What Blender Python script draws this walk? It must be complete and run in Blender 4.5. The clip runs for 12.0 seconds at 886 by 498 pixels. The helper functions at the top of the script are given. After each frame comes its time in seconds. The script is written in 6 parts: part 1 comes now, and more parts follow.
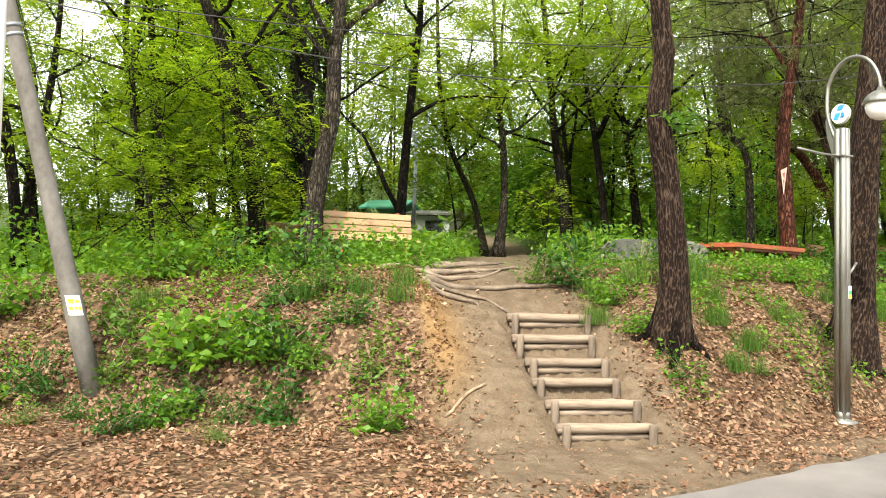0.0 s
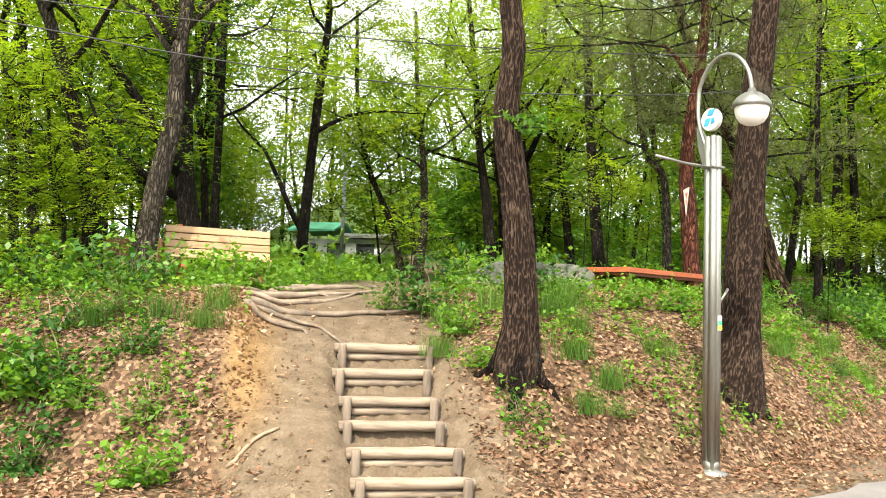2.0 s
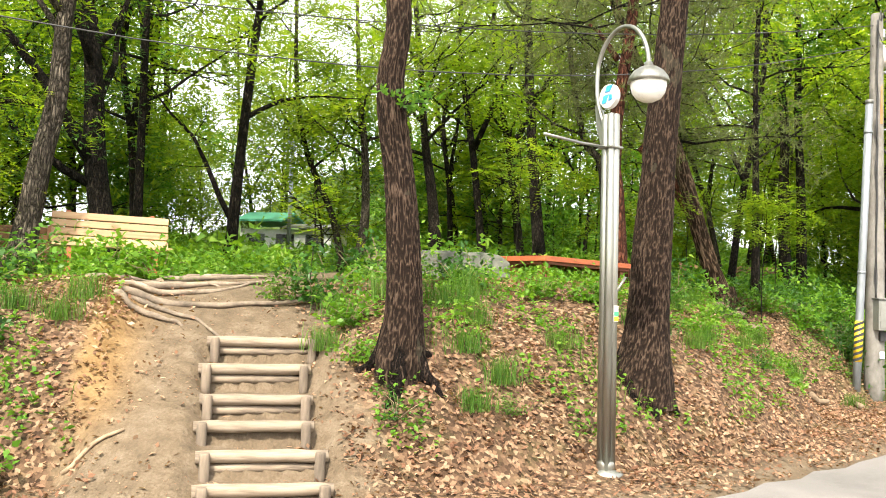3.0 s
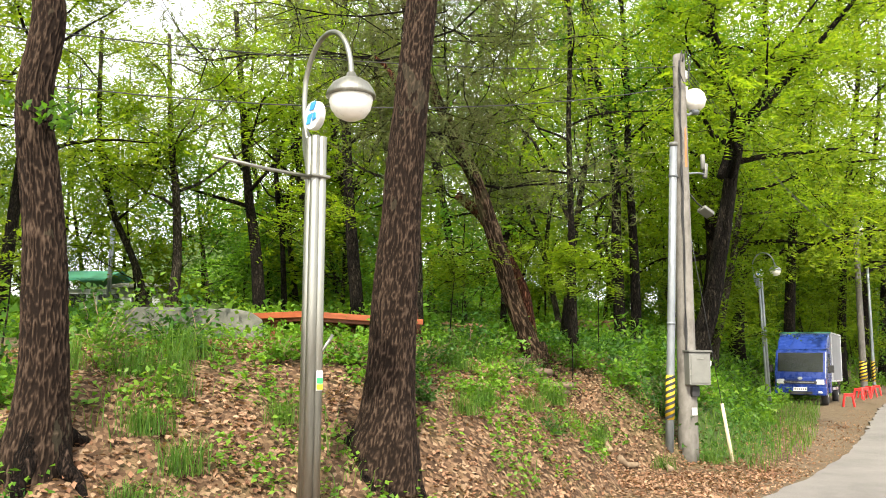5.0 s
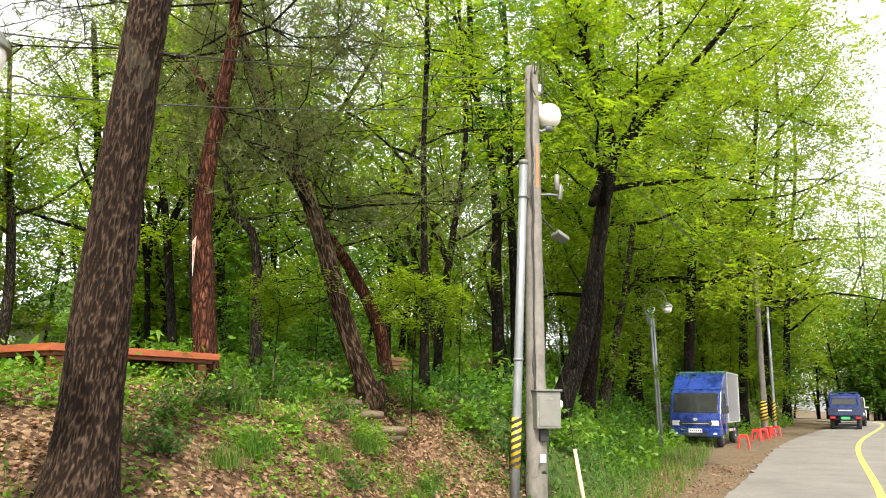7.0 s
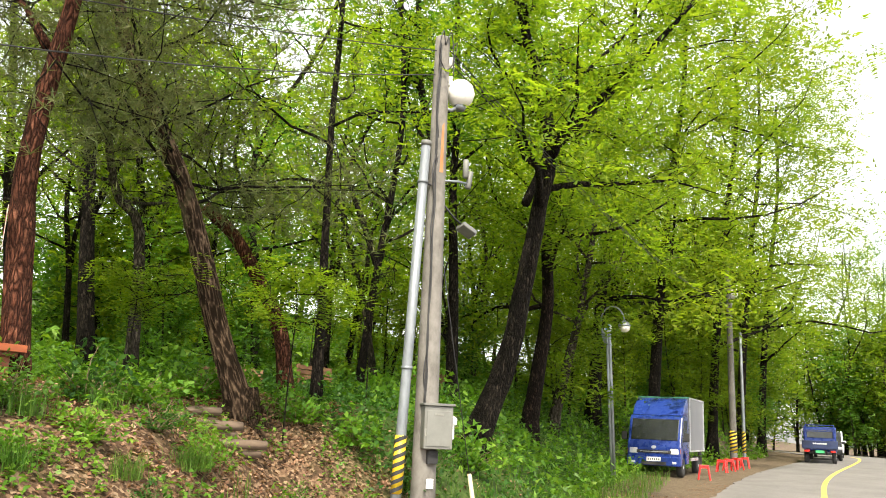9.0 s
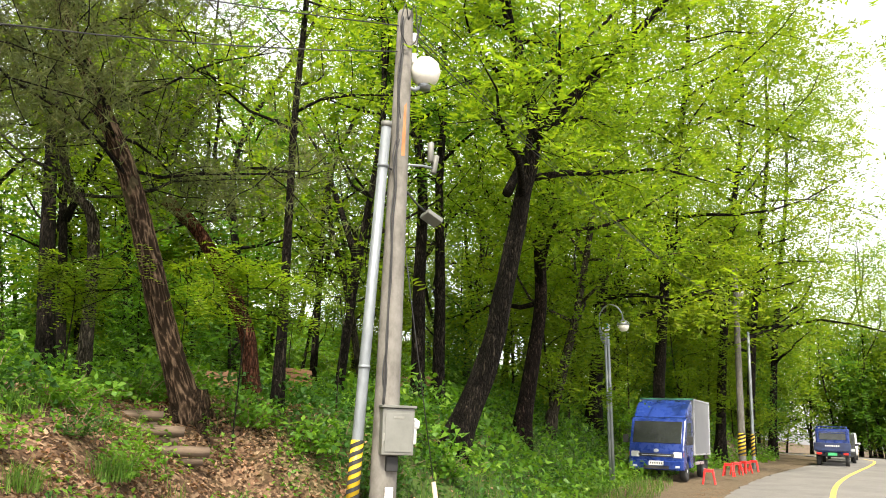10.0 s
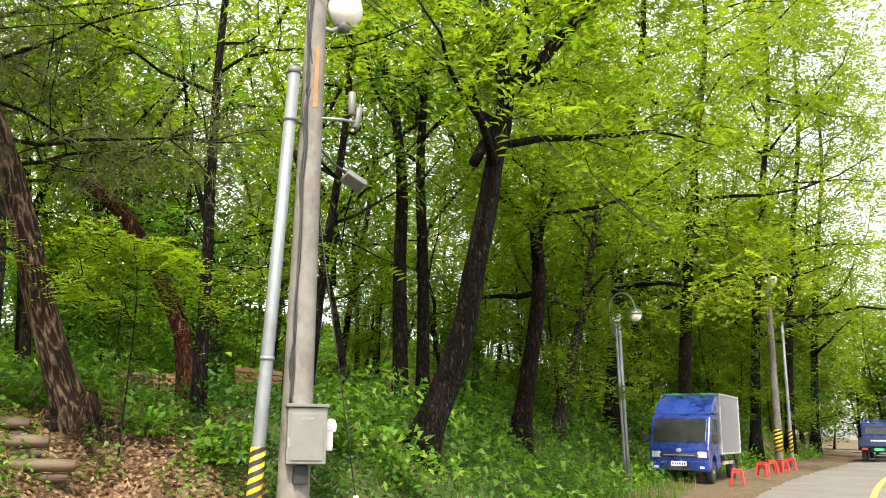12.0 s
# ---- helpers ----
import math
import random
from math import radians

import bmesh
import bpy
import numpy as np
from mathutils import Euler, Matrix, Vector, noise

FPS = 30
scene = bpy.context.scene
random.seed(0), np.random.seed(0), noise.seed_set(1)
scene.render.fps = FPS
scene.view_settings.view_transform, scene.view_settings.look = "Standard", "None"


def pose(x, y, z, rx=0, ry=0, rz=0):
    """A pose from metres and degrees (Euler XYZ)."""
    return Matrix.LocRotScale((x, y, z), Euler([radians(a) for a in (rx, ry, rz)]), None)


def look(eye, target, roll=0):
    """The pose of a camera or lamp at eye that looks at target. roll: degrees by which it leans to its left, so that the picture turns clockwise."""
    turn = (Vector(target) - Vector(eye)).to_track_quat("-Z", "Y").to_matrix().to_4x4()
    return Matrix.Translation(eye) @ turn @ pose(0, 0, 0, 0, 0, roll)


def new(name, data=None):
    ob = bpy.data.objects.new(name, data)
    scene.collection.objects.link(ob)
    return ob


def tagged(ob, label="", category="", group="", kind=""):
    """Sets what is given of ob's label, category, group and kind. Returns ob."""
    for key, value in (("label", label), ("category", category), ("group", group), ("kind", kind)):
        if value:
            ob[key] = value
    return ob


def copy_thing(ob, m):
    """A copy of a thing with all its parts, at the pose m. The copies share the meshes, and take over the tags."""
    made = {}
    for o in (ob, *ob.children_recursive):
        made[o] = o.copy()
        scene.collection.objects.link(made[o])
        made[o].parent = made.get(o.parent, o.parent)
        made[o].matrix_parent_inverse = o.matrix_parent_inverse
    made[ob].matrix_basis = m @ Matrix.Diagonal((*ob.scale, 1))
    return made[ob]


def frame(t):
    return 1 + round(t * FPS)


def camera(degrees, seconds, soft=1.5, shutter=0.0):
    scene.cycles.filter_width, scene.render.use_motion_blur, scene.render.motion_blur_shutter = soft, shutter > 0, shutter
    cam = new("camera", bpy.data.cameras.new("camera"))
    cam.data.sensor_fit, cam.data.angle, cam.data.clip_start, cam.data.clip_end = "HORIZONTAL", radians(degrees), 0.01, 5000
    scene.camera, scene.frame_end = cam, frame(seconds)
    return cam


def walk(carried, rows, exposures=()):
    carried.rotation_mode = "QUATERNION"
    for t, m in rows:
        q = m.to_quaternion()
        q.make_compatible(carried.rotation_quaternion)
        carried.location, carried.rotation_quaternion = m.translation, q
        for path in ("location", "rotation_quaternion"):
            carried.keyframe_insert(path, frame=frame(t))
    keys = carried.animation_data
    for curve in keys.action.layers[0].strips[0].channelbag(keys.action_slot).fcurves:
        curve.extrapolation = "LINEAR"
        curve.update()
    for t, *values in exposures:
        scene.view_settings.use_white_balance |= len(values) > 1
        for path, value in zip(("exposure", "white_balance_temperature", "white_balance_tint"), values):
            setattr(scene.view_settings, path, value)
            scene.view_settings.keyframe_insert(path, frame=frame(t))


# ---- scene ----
cam = camera(55.3, 12.0, soft=1.0)
METRES, EYE, TILT, LEAN, TURN = 13.0, 1.67, 0.0, 0.0, -36.0
ROWS = [
    (0.0, 0.0, 0.0, 0.0, -0.06, 2.0, -1.62),
    (0.5, 0.0277, 0.0277, 0.0029, 2.44, 1.73, -1.03),
    (1.0, 0.0529, 0.0592, 0.0034, 2.5, 2.42, -1.57),
    (1.5, 0.0886, 0.0811, 0.0038, 3.03, 5.19, -0.84),
    (2.0, 0.1247, 0.104, 0.002, -2.09, 3.91, -2.29),
    (2.5, 0.159, 0.1269, 0.0026, -3.31, 4.05, -2.71),
    (3.0, 0.1962, 0.1481, 0.0029, -3.89, 3.47, -2.18),
    (3.5, 0.2341, 0.1698, 0.0057, -7.56, 6.41, -0.86),
    (5.5, 0.3697, 0.2628, 0.0077, -14.39, 8.76, -0.21),
    (6.0, 0.4071, 0.2866, 0.0086, -15.31, 9.08, 0.08),
    (6.5, 0.4395, 0.3115, 0.0083, -16.04, 10.65, 0.12),
    (7.0, 0.4756, 0.3352, 0.0098, -16.25, 10.46, -0.4),
    (7.5, 0.5105, 0.3591, 0.0087, -16.86, 10.48, -0.66),
    (9.5, 0.6463, 0.4525, 0.0084, -17.17, 11.68, -2.64),
    (10.0, 0.6804, 0.4778, 0.0085, -16.2, 12.05, -2.02),
    (10.5, 0.7121, 0.5011, 0.0086, -15.08, 11.09, -1.35),
    (11.0, 0.7436, 0.5311, 0.0085, -14.71, 12.32, -0.86),
    (11.5, 0.7776, 0.5582, 0.0082, -14.13, 12.42, -0.9),
    (12.0, 0.8061, 0.5846, 0.009, -13.26, 12.23, -0.76),
]
EDGES = [
    (3.7, look((3.993, -0.067, 1.795), (5.379, 1.355, 2.032), 0.6)),
    (5.3, look((5.706, 0.072, 1.795), (7.201, 1.369, 2.082), 0.5)),
    (7.7, look((8.378, -0.080, 1.748), (9.951, 1.099, 2.118), 0.5)),
    (9.3, look((10.043, -0.216, 1.771), (11.597, 0.973, 2.184), 2.6)),
]
walk(cam, sorted([(t, pose(0, 0, EYE, TILT, LEAN, TURN) @ pose(METRES * x, METRES * y, METRES * z, 90 + pitch, roll, yaw)) for t, x, y, z, yaw, pitch, roll in ROWS] + EDGES, key=lambda row: row[0]),
     exposures=[(0.0, 0.95, 6900, 10), (1.5, 1.12, 6900, 10), (2.5, 1.26, 6900, 10), (3.5, 1.3, 6900, 10), (5.5, 0.95, 7000, 10), (8.0, 0.9, 7000, 10), (12.0, 0.92, 7000, 10)])

# ---- light ----
SUN_EL, SUN_AZ = 52.0, 218.0          # azimuth of the sun, anticlockwise from +x
sun_dir = Vector((math.cos(radians(SUN_EL)) * math.cos(radians(SUN_AZ)), math.cos(radians(SUN_EL)) * math.sin(radians(SUN_AZ)), math.sin(radians(SUN_EL))))
world = bpy.data.worlds.new("sky")
scene.world = world
world.use_nodes = True
wn = world.node_tree.nodes
sky = wn.new("ShaderNodeTexSky")
sky.sky_type, sky.sun_disc = "NISHITA", False
sky.sun_elevation, sky.sun_rotation = radians(SUN_EL), radians(90.0 - SUN_AZ)
sky.air_density, sky.dust_density, sky.ozone_density = 1.0, 2.0, 0.6
wn["Background"].inputs["Strength"].default_value = 0.15
haze = wn.new("ShaderNodeHueSaturation")      # thin white cloud: paler than a clear sky
haze.inputs["Saturation"].default_value, haze.inputs["Value"].default_value = 0.25, 1.8
world.node_tree.links.new(sky.outputs["Color"], haze.inputs["Color"])
world.node_tree.links.new(haze.outputs["Color"], wn["Background"].inputs["Color"])
sun = new("sun", bpy.data.lights.new("sun", "SUN"))
sun.data.energy, sun.data.angle, sun.data.color = 4.1, radians(0.6), (1.0, 0.94, 0.83)
sun.matrix_world = look(sun_dir * 60, (0, 0, 0))


# ---- materials ----
def material(name, base, rough=0.8, metal=0.0):
    m = bpy.data.materials.new(name)
    m.use_nodes = True
    b = m.node_tree.nodes["Principled BSDF"]
    b.inputs["Base Color"].default_value = (*base, 1)
    b.inputs["Roughness"].default_value = rough
    b.inputs["Metallic"].default_value = metal
    return m


def node(m, kind, **values):
    n = m.node_tree.nodes.new(kind)
    for key, value in values.items():
        n.inputs[key].default_value = value
    return n


def link(m, a, b):
    m.node_tree.links.new(a, b)


def ramp(m, source, stops):
    r = m.node_tree.nodes.new("ShaderNodeValToRGB")
    el = r.color_ramp.elements
    while len(el) < len(stops):
        el.new(0.5)
    for e, (p, c) in zip(el, stops):
        e.position, e.color = p, (*c, 1)
    link(m, source, r.inputs["Fac"])
    return r.outputs["Color"]


def mapped(m, scale=(1, 1, 1)):
    tc = m.node_tree.nodes.new("ShaderNodeTexCoord")
    mp = m.node_tree.nodes.new("ShaderNodeMapping")
    mp.inputs["Scale"].default_value = scale
    link(m, tc.outputs["Object"], mp.inputs["Vector"])
    return mp.outputs["Vector"]


def noisy(m, vector, scale, detail=5.0, rough=0.6):
    n = node(m, "ShaderNodeTexNoise", Scale=scale, Detail=detail, Roughness=rough)
    if vector is not None:
        link(m, vector, n.inputs["Vector"])
    return n.outputs["Fac"]


def mixed(m, fac, a, b, blend="MIX"):
    n = m.node_tree.nodes.new("ShaderNodeMix")
    n.data_type, n.blend_type = "RGBA", blend
    for sock, v in ((n.inputs[0], fac), (n.inputs[6], a), (n.inputs[7], b)):
        if hasattr(v, "is_linked"):
            link(m, v, sock)
        else:
            sock.default_value = v if isinstance(v, (int, float)) else (*v, 1)
    return n.outputs[2]


def maths(m, op, a, b=0.0):
    n = m.node_tree.nodes.new("ShaderNodeMath")
    n.operation = op
    for sock, v in ((n.inputs[0], a), (n.inputs[1], b)):
        if hasattr(v, "is_linked"):
            link(m, v, sock)
        else:
            sock.default_value = v
    return n.outputs[0]


def bumped(m, height, strength=0.5, distance=0.02):
    n = node(m, "ShaderNodeBump", Strength=strength, Distance=distance)
    link(m, height, n.inputs["Height"])
    link(m, n.outputs["Normal"], m.node_tree.nodes["Principled BSDF"].inputs["Normal"])


def base_of(m):
    return m.node_tree.nodes["Principled BSDF"].inputs["Base Color"]


def worn(name, a, b, scale=(1, 1, 1), grain=8.0, rough=0.7, metal=0.0, bump=0.3, distance=0.01, third=None):
    """Two colours mixed by coarse and fine noise, with relief and a roughness that varies."""
    m = material(name, a, rough, metal)
    v = mapped(m, scale)
    coarse, fine = noisy(m, v, grain * 0.22, 3), noisy(m, v, grain, 6, 0.7)
    f = maths(m, "ADD", maths(m, "MULTIPLY", coarse, 0.55), maths(m, "MULTIPLY", fine, 0.45))
    stops = [(0.36, a), (0.64, b)] if third is None else [(0.34, a), (0.52, b), (0.68, third)]
    info = m.node_tree.nodes.new("ShaderNodeObjectInfo")
    tone = maths(m, "ADD", maths(m, "MULTIPLY", info.outputs["Random"], 0.3), 0.85)
    grey = m.node_tree.nodes.new("ShaderNodeCombineColor")
    for k in range(3):
        link(m, tone, grey.inputs[k])
    link(m, mixed(m, 1.0, ramp(m, f, stops), grey.outputs[0], "MULTIPLY"), base_of(m))
    r = maths(m, "ADD", maths(m, "MULTIPLY", fine, 0.3), rough - 0.15)
    link(m, r, m.node_tree.nodes["Principled BSDF"].inputs["Roughness"])
    if bump:
        bumped(m, f, bump, distance)
    return m


def dull(m):
    """Dry rough stuff with hardly any sheen."""
    m.node_tree.nodes["Principled BSDF"].inputs["Specular IOR Level"].default_value = 0.12
    return m


def bark(name, dark, light, scale=1.0, lichen=None, long=4.2):
    """Short upright scales parted by cracks with their shade painted near black, and paler worn crests."""
    m = dull(material(name, dark, 0.92))
    v = mapped(m, (17 * scale, 17 * scale, long * scale))
    warp = node(m, "ShaderNodeTexNoise", Scale=0.8, Detail=6.0)
    link(m, v, warp.inputs["Vector"])
    bent = mixed(m, 1.0, v, mixed(m, 1.0, warp.outputs["Color"], (2.2, 2.2, 1.9), "MULTIPLY"), "ADD")
    vor = node(m, "ShaderNodeTexVoronoi", Scale=1.6, Randomness=1.0)
    vor.feature = "DISTANCE_TO_EDGE"
    link(m, bent, vor.inputs["Vector"])
    cell = node(m, "ShaderNodeTexVoronoi", Scale=1.6, Randomness=1.0)
    link(m, bent, cell.inputs["Vector"])
    sep = m.node_tree.nodes.new("ShaderNodeSeparateColor")
    link(m, cell.outputs["Color"], sep.inputs[0])
    grain = noisy(m, mapped(m, (70 * scale, 70 * scale, 26 * scale)), 1.0, 6, 0.75)
    broad = noisy(m, mapped(m, (2, 2, 1.1)), 1.3, 4)
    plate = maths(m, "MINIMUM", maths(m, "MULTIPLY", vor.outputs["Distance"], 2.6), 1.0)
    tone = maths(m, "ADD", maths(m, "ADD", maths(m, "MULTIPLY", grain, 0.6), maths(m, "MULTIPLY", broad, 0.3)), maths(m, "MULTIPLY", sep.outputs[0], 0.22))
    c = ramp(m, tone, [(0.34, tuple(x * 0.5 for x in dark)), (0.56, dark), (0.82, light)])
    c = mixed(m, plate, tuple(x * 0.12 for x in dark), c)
    if lichen:
        patch = maths(m, "GREATER_THAN", noisy(m, mapped(m, (30, 30, 13)), 1.5, 4, 0.7), 0.66)
        c = mixed(m, maths(m, "MULTIPLY", maths(m, "MULTIPLY", patch, plate), 0.7), c, lichen)
    link(m, c, base_of(m))
    bumped(m, maths(m, "ADD", maths(m, "MULTIPLY", plate, 0.8), maths(m, "MULTIPLY", grain, 0.4)), 1.0, 0.04)
    return m


def crested_bark(name, crack_shade, flank, crest, moss):
    """Deeply ridged bark: the relief is in the mesh, and its stored height paints furrow shade below pale crests."""
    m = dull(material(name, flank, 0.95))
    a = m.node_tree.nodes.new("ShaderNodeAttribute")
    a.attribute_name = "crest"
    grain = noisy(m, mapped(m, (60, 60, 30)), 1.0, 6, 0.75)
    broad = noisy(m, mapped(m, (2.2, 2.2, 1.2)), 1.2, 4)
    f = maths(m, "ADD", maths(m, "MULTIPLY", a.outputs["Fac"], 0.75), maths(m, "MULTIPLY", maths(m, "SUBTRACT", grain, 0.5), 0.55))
    c = ramp(m, f, [(0.12, crack_shade), (0.42, flank), (0.82, crest)])
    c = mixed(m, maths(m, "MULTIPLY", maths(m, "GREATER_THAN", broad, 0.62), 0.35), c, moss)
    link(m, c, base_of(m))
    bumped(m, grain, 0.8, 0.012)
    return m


def leafy(name, stops, gloss=0.5, through_light=0.58):
    """Thin leaves: a coloured face, light passing through, and a tone that differs from leaf to leaf."""
    m = material(name, stops[0], gloss)
    nt = m.node_tree
    geo = nt.nodes.new("ShaderNodeNewGeometry")
    info = nt.nodes.new("ShaderNodeObjectInfo")
    patch = noisy(m, mapped(m), 0.9, 2)
    f = maths(m, "ADD", maths(m, "ADD", maths(m, "MULTIPLY", geo.outputs["Random Per Island"], 0.55), maths(m, "MULTIPLY", info.outputs["Random"], 0.2)), maths(m, "SUBTRACT", maths(m, "MULTIPLY", patch, 0.6), 0.18))
    n = len(stops)
    col = ramp(m, f, [(i / max(1, n - 1), c) for i, c in enumerate(stops)])
    b = nt.nodes["Principled BSDF"]
    link(m, col, b.inputs["Base Color"])
    b.inputs["Specular IOR Level"].default_value = 0.2
    tr = nt.nodes.new("ShaderNodeBsdfTranslucent")
    link(m, mixed(m, 1.0, col, (1.65, 1.7, 0.6), "MULTIPLY"), tr.inputs["Color"])
    mx = nt.nodes.new("ShaderNodeMixShader")
    mx.inputs[0].default_value = through_light
    link(m, b.outputs[0], mx.inputs[1])
    link(m, tr.outputs[0], mx.inputs[2])
    link(m, mx.outputs[0], nt.nodes["Material Output"].inputs["Surface"])
    return m


M_LOCUST = leafy("locust_leaf", [(0.052, 0.108, 0.012), (0.114, 0.19, 0.018), (0.18, 0.245, 0.024), (0.258, 0.297, 0.036)])
M_OAK = leafy("oak_leaf", [(0.035, 0.09, 0.02), (0.07, 0.16, 0.025), (0.12, 0.22, 0.03)])
M_DARKLEAF = leafy("shade_leaf", [(0.02, 0.055, 0.015), (0.04, 0.10, 0.02), (0.08, 0.16, 0.025)], 0.4, 0.4)
M_BRAMBLE = leafy("bramble_leaf", [(0.018, 0.06, 0.012), (0.035, 0.10, 0.018), (0.08, 0.17, 0.03)], 0.4, 0.36)
M_SHRUB = leafy("shrub_leaf", [(0.042, 0.11, 0.015), (0.08, 0.19, 0.022), (0.135, 0.25, 0.03), (0.22, 0.32, 0.042)], 0.4, 0.42)
M_GRASS = leafy("grass_blade", [(0.03, 0.085, 0.015), (0.075, 0.16, 0.025), (0.17, 0.22, 0.05)], 0.5, 0.4)
M_NEEDLE = leafy("pine_needle", [(0.055, 0.085, 0.03), (0.10, 0.125, 0.045), (0.17, 0.165, 0.075)], 0.6, 0.3)
M_LITTER = leafy("dead_leaf", [(0.06, 0.027, 0.015), (0.165, 0.085, 0.05), (0.30, 0.182, 0.115), (0.46, 0.345, 0.245)], 0.85, 0.12)
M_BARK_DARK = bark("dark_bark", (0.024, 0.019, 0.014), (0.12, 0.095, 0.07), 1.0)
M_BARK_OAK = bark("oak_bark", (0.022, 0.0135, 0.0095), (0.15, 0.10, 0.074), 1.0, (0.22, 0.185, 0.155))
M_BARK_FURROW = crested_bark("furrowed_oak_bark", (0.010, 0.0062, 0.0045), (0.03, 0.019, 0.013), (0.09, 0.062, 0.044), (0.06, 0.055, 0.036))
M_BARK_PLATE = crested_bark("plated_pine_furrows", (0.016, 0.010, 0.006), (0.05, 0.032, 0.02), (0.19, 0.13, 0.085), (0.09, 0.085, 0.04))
M_BARK_PINE = bark("plated_pine_bark", (0.095, 0.06, 0.036), (0.25, 0.165, 0.10), 0.8, None, 2.6)
M_BARK_PALE = bark("pale_bark", (0.12, 0.10, 0.075), (0.30, 0.26, 0.20), 0.9)
M_BARK_RED = bark("red_pine_bark", (0.16, 0.06, 0.035), (0.36, 0.16, 0.095), 0.8)
M_BARK_GREEN = bark("mossy_bark", (0.052, 0.046, 0.029), (0.15, 0.135, 0.08), 1.0)
M_LOG = worn("weathered_log", (0.075, 0.057, 0.042), (0.22, 0.17, 0.12), (1.3, 12, 12), 4, 0.9, 0, 0.7, 0.01, (0.27, 0.225, 0.17))
M_LOGDARK = worn("dark_weathered_log", (0.04, 0.027, 0.018), (0.12, 0.082, 0.055), (1.3, 12, 12), 4, 0.9, 0, 0.7, 0.01, (0.17, 0.125, 0.085))
M_POST = worn("weathered_post", (0.085, 0.065, 0.047), (0.21, 0.165, 0.12), (9, 9, 1.2), 4, 0.9, 0, 0.6, 0.01)
M_ROOT = worn("root_bark", (0.075, 0.057, 0.04), (0.25, 0.195, 0.14), (1, 1, 1), 16, 0.9, 0, 0.7, 0.01)
M_BENCH = worn("bench_board", (0.28, 0.165, 0.08), (0.44, 0.29, 0.155), (0.6, 9, 9), 5, 0.6, 0, 0.2, 0.004)
M_ORANGE = worn("orange_stained_timber", (0.25, 0.055, 0.02), (0.38, 0.105, 0.035), (1.5, 1.5, 5), 5, 0.55, 0, 0.2, 0.004)
M_ORANGEDARK = worn("dark_orange_timber", (0.16, 0.042, 0.018), (0.26, 0.08, 0.035), (1.5, 1.5, 5), 5, 0.6, 0, 0.2, 0.004)
M_STEEL = worn("brushed_stainless_steel", (0.21, 0.21, 0.185), (0.34, 0.34, 0.30), (6, 6, 0.6), 6, 0.36, 0.85, 0.05, 0.002)
M_GALV = worn("galvanised_steel", (0.17, 0.19, 0.205), (0.26, 0.285, 0.30), (4, 4, 1.2), 8, 0.5, 0.4, 0.05, 0.002)
M_CONCRETE = worn("pole_concrete", (0.085, 0.078, 0.066), (0.185, 0.175, 0.158), (1.6, 1.6, 1.0), 9, 0.88, 0, 0.25, 0.006)
M_GREYBOX = worn("grey_painted_steel", (0.11, 0.112, 0.10), (0.16, 0.162, 0.146), (2, 2, 2), 7, 0.5, 0, 0.05, 0.002)
M_WHITE = worn("white_plastic", (0.66, 0.66, 0.64), (0.80, 0.80, 0.78), (2, 2, 2), 7, 0.42, 0, 0, 0)
M_GLOBE = worn("opal_lamp_globe", (0.70, 0.68, 0.62), (0.80, 0.79, 0.74), (3, 3, 3), 5, 0.3, 0, 0, 0)
M_BLACK = worn("black_rubber", (0.012, 0.012, 0.013), (0.035, 0.035, 0.036), (1, 1, 1), 12, 0.75, 0, 0.1, 0.003)
M_CABLE = worn("black_cable", (0.015, 0.015, 0.016), (0.05, 0.05, 0.05), (1, 1, 1), 6, 0.6, 0, 0, 0)
M_YELLOW = worn("yellow_reflective_sheet", (0.72, 0.46, 0.02), (0.80, 0.56, 0.04), (1, 1, 1), 9, 0.45, 0, 0, 0)
M_RUST = worn("rust_streak", (0.25, 0.10, 0.035), (0.40, 0.20, 0.09), (4, 4, 1), 9, 0.9, 0, 0.1, 0.003)
M_BLUE = worn("blue_truck_paint", (0.010, 0.03, 0.17), (0.015, 0.042, 0.23), (1, 1, 1), 4, 0.28, 0, 0, 0)
M_NAVY = worn("navy_truck_paint", (0.012, 0.02, 0.06), (0.02, 0.035, 0.10), (1, 1, 1), 4, 0.35, 0, 0, 0)
M_BOXGREY = worn("grey_cargo_panel", (0.16, 0.165, 0.18), (0.22, 0.225, 0.24), (1, 1, 1), 3, 0.5, 0, 0.05, 0.002)
M_CARBLACK = worn("black_car_paint", (0.012, 0.013, 0.015), (0.03, 0.032, 0.035), (1, 1, 1), 4, 0.2, 0, 0, 0)
M_SILVER = worn("silver_car_paint", (0.45, 0.46, 0.48), (0.55, 0.56, 0.58), (1, 1, 1), 4, 0.3, 0.4, 0, 0)
M_GLASSDARK = worn("dark_vehicle_glass", (0.05, 0.055, 0.06), (0.10, 0.11, 0.115), (1, 1, 1), 3, 0.16, 0.75, 0, 0)
M_LENS = worn("headlight_lens", (0.55, 0.56, 0.58), (0.72, 0.73, 0.75), (3, 3, 3), 6, 0.15, 0.3, 0, 0)
M_RED = worn("red_plastic", (0.55, 0.02, 0.02), (0.68, 0.035, 0.03), (1, 1, 1), 6, 0.4, 0, 0, 0)
M_REDLENS = worn("red_tail_lens", (0.35, 0.012, 0.01), (0.5, 0.02, 0.015), (1, 1, 1), 6, 0.2, 0, 0, 0)
M_PLATE = worn("number_plate", (0.70, 0.71, 0.70), (0.8, 0.8, 0.8), (1, 1, 1), 6, 0.4, 0, 0, 0)
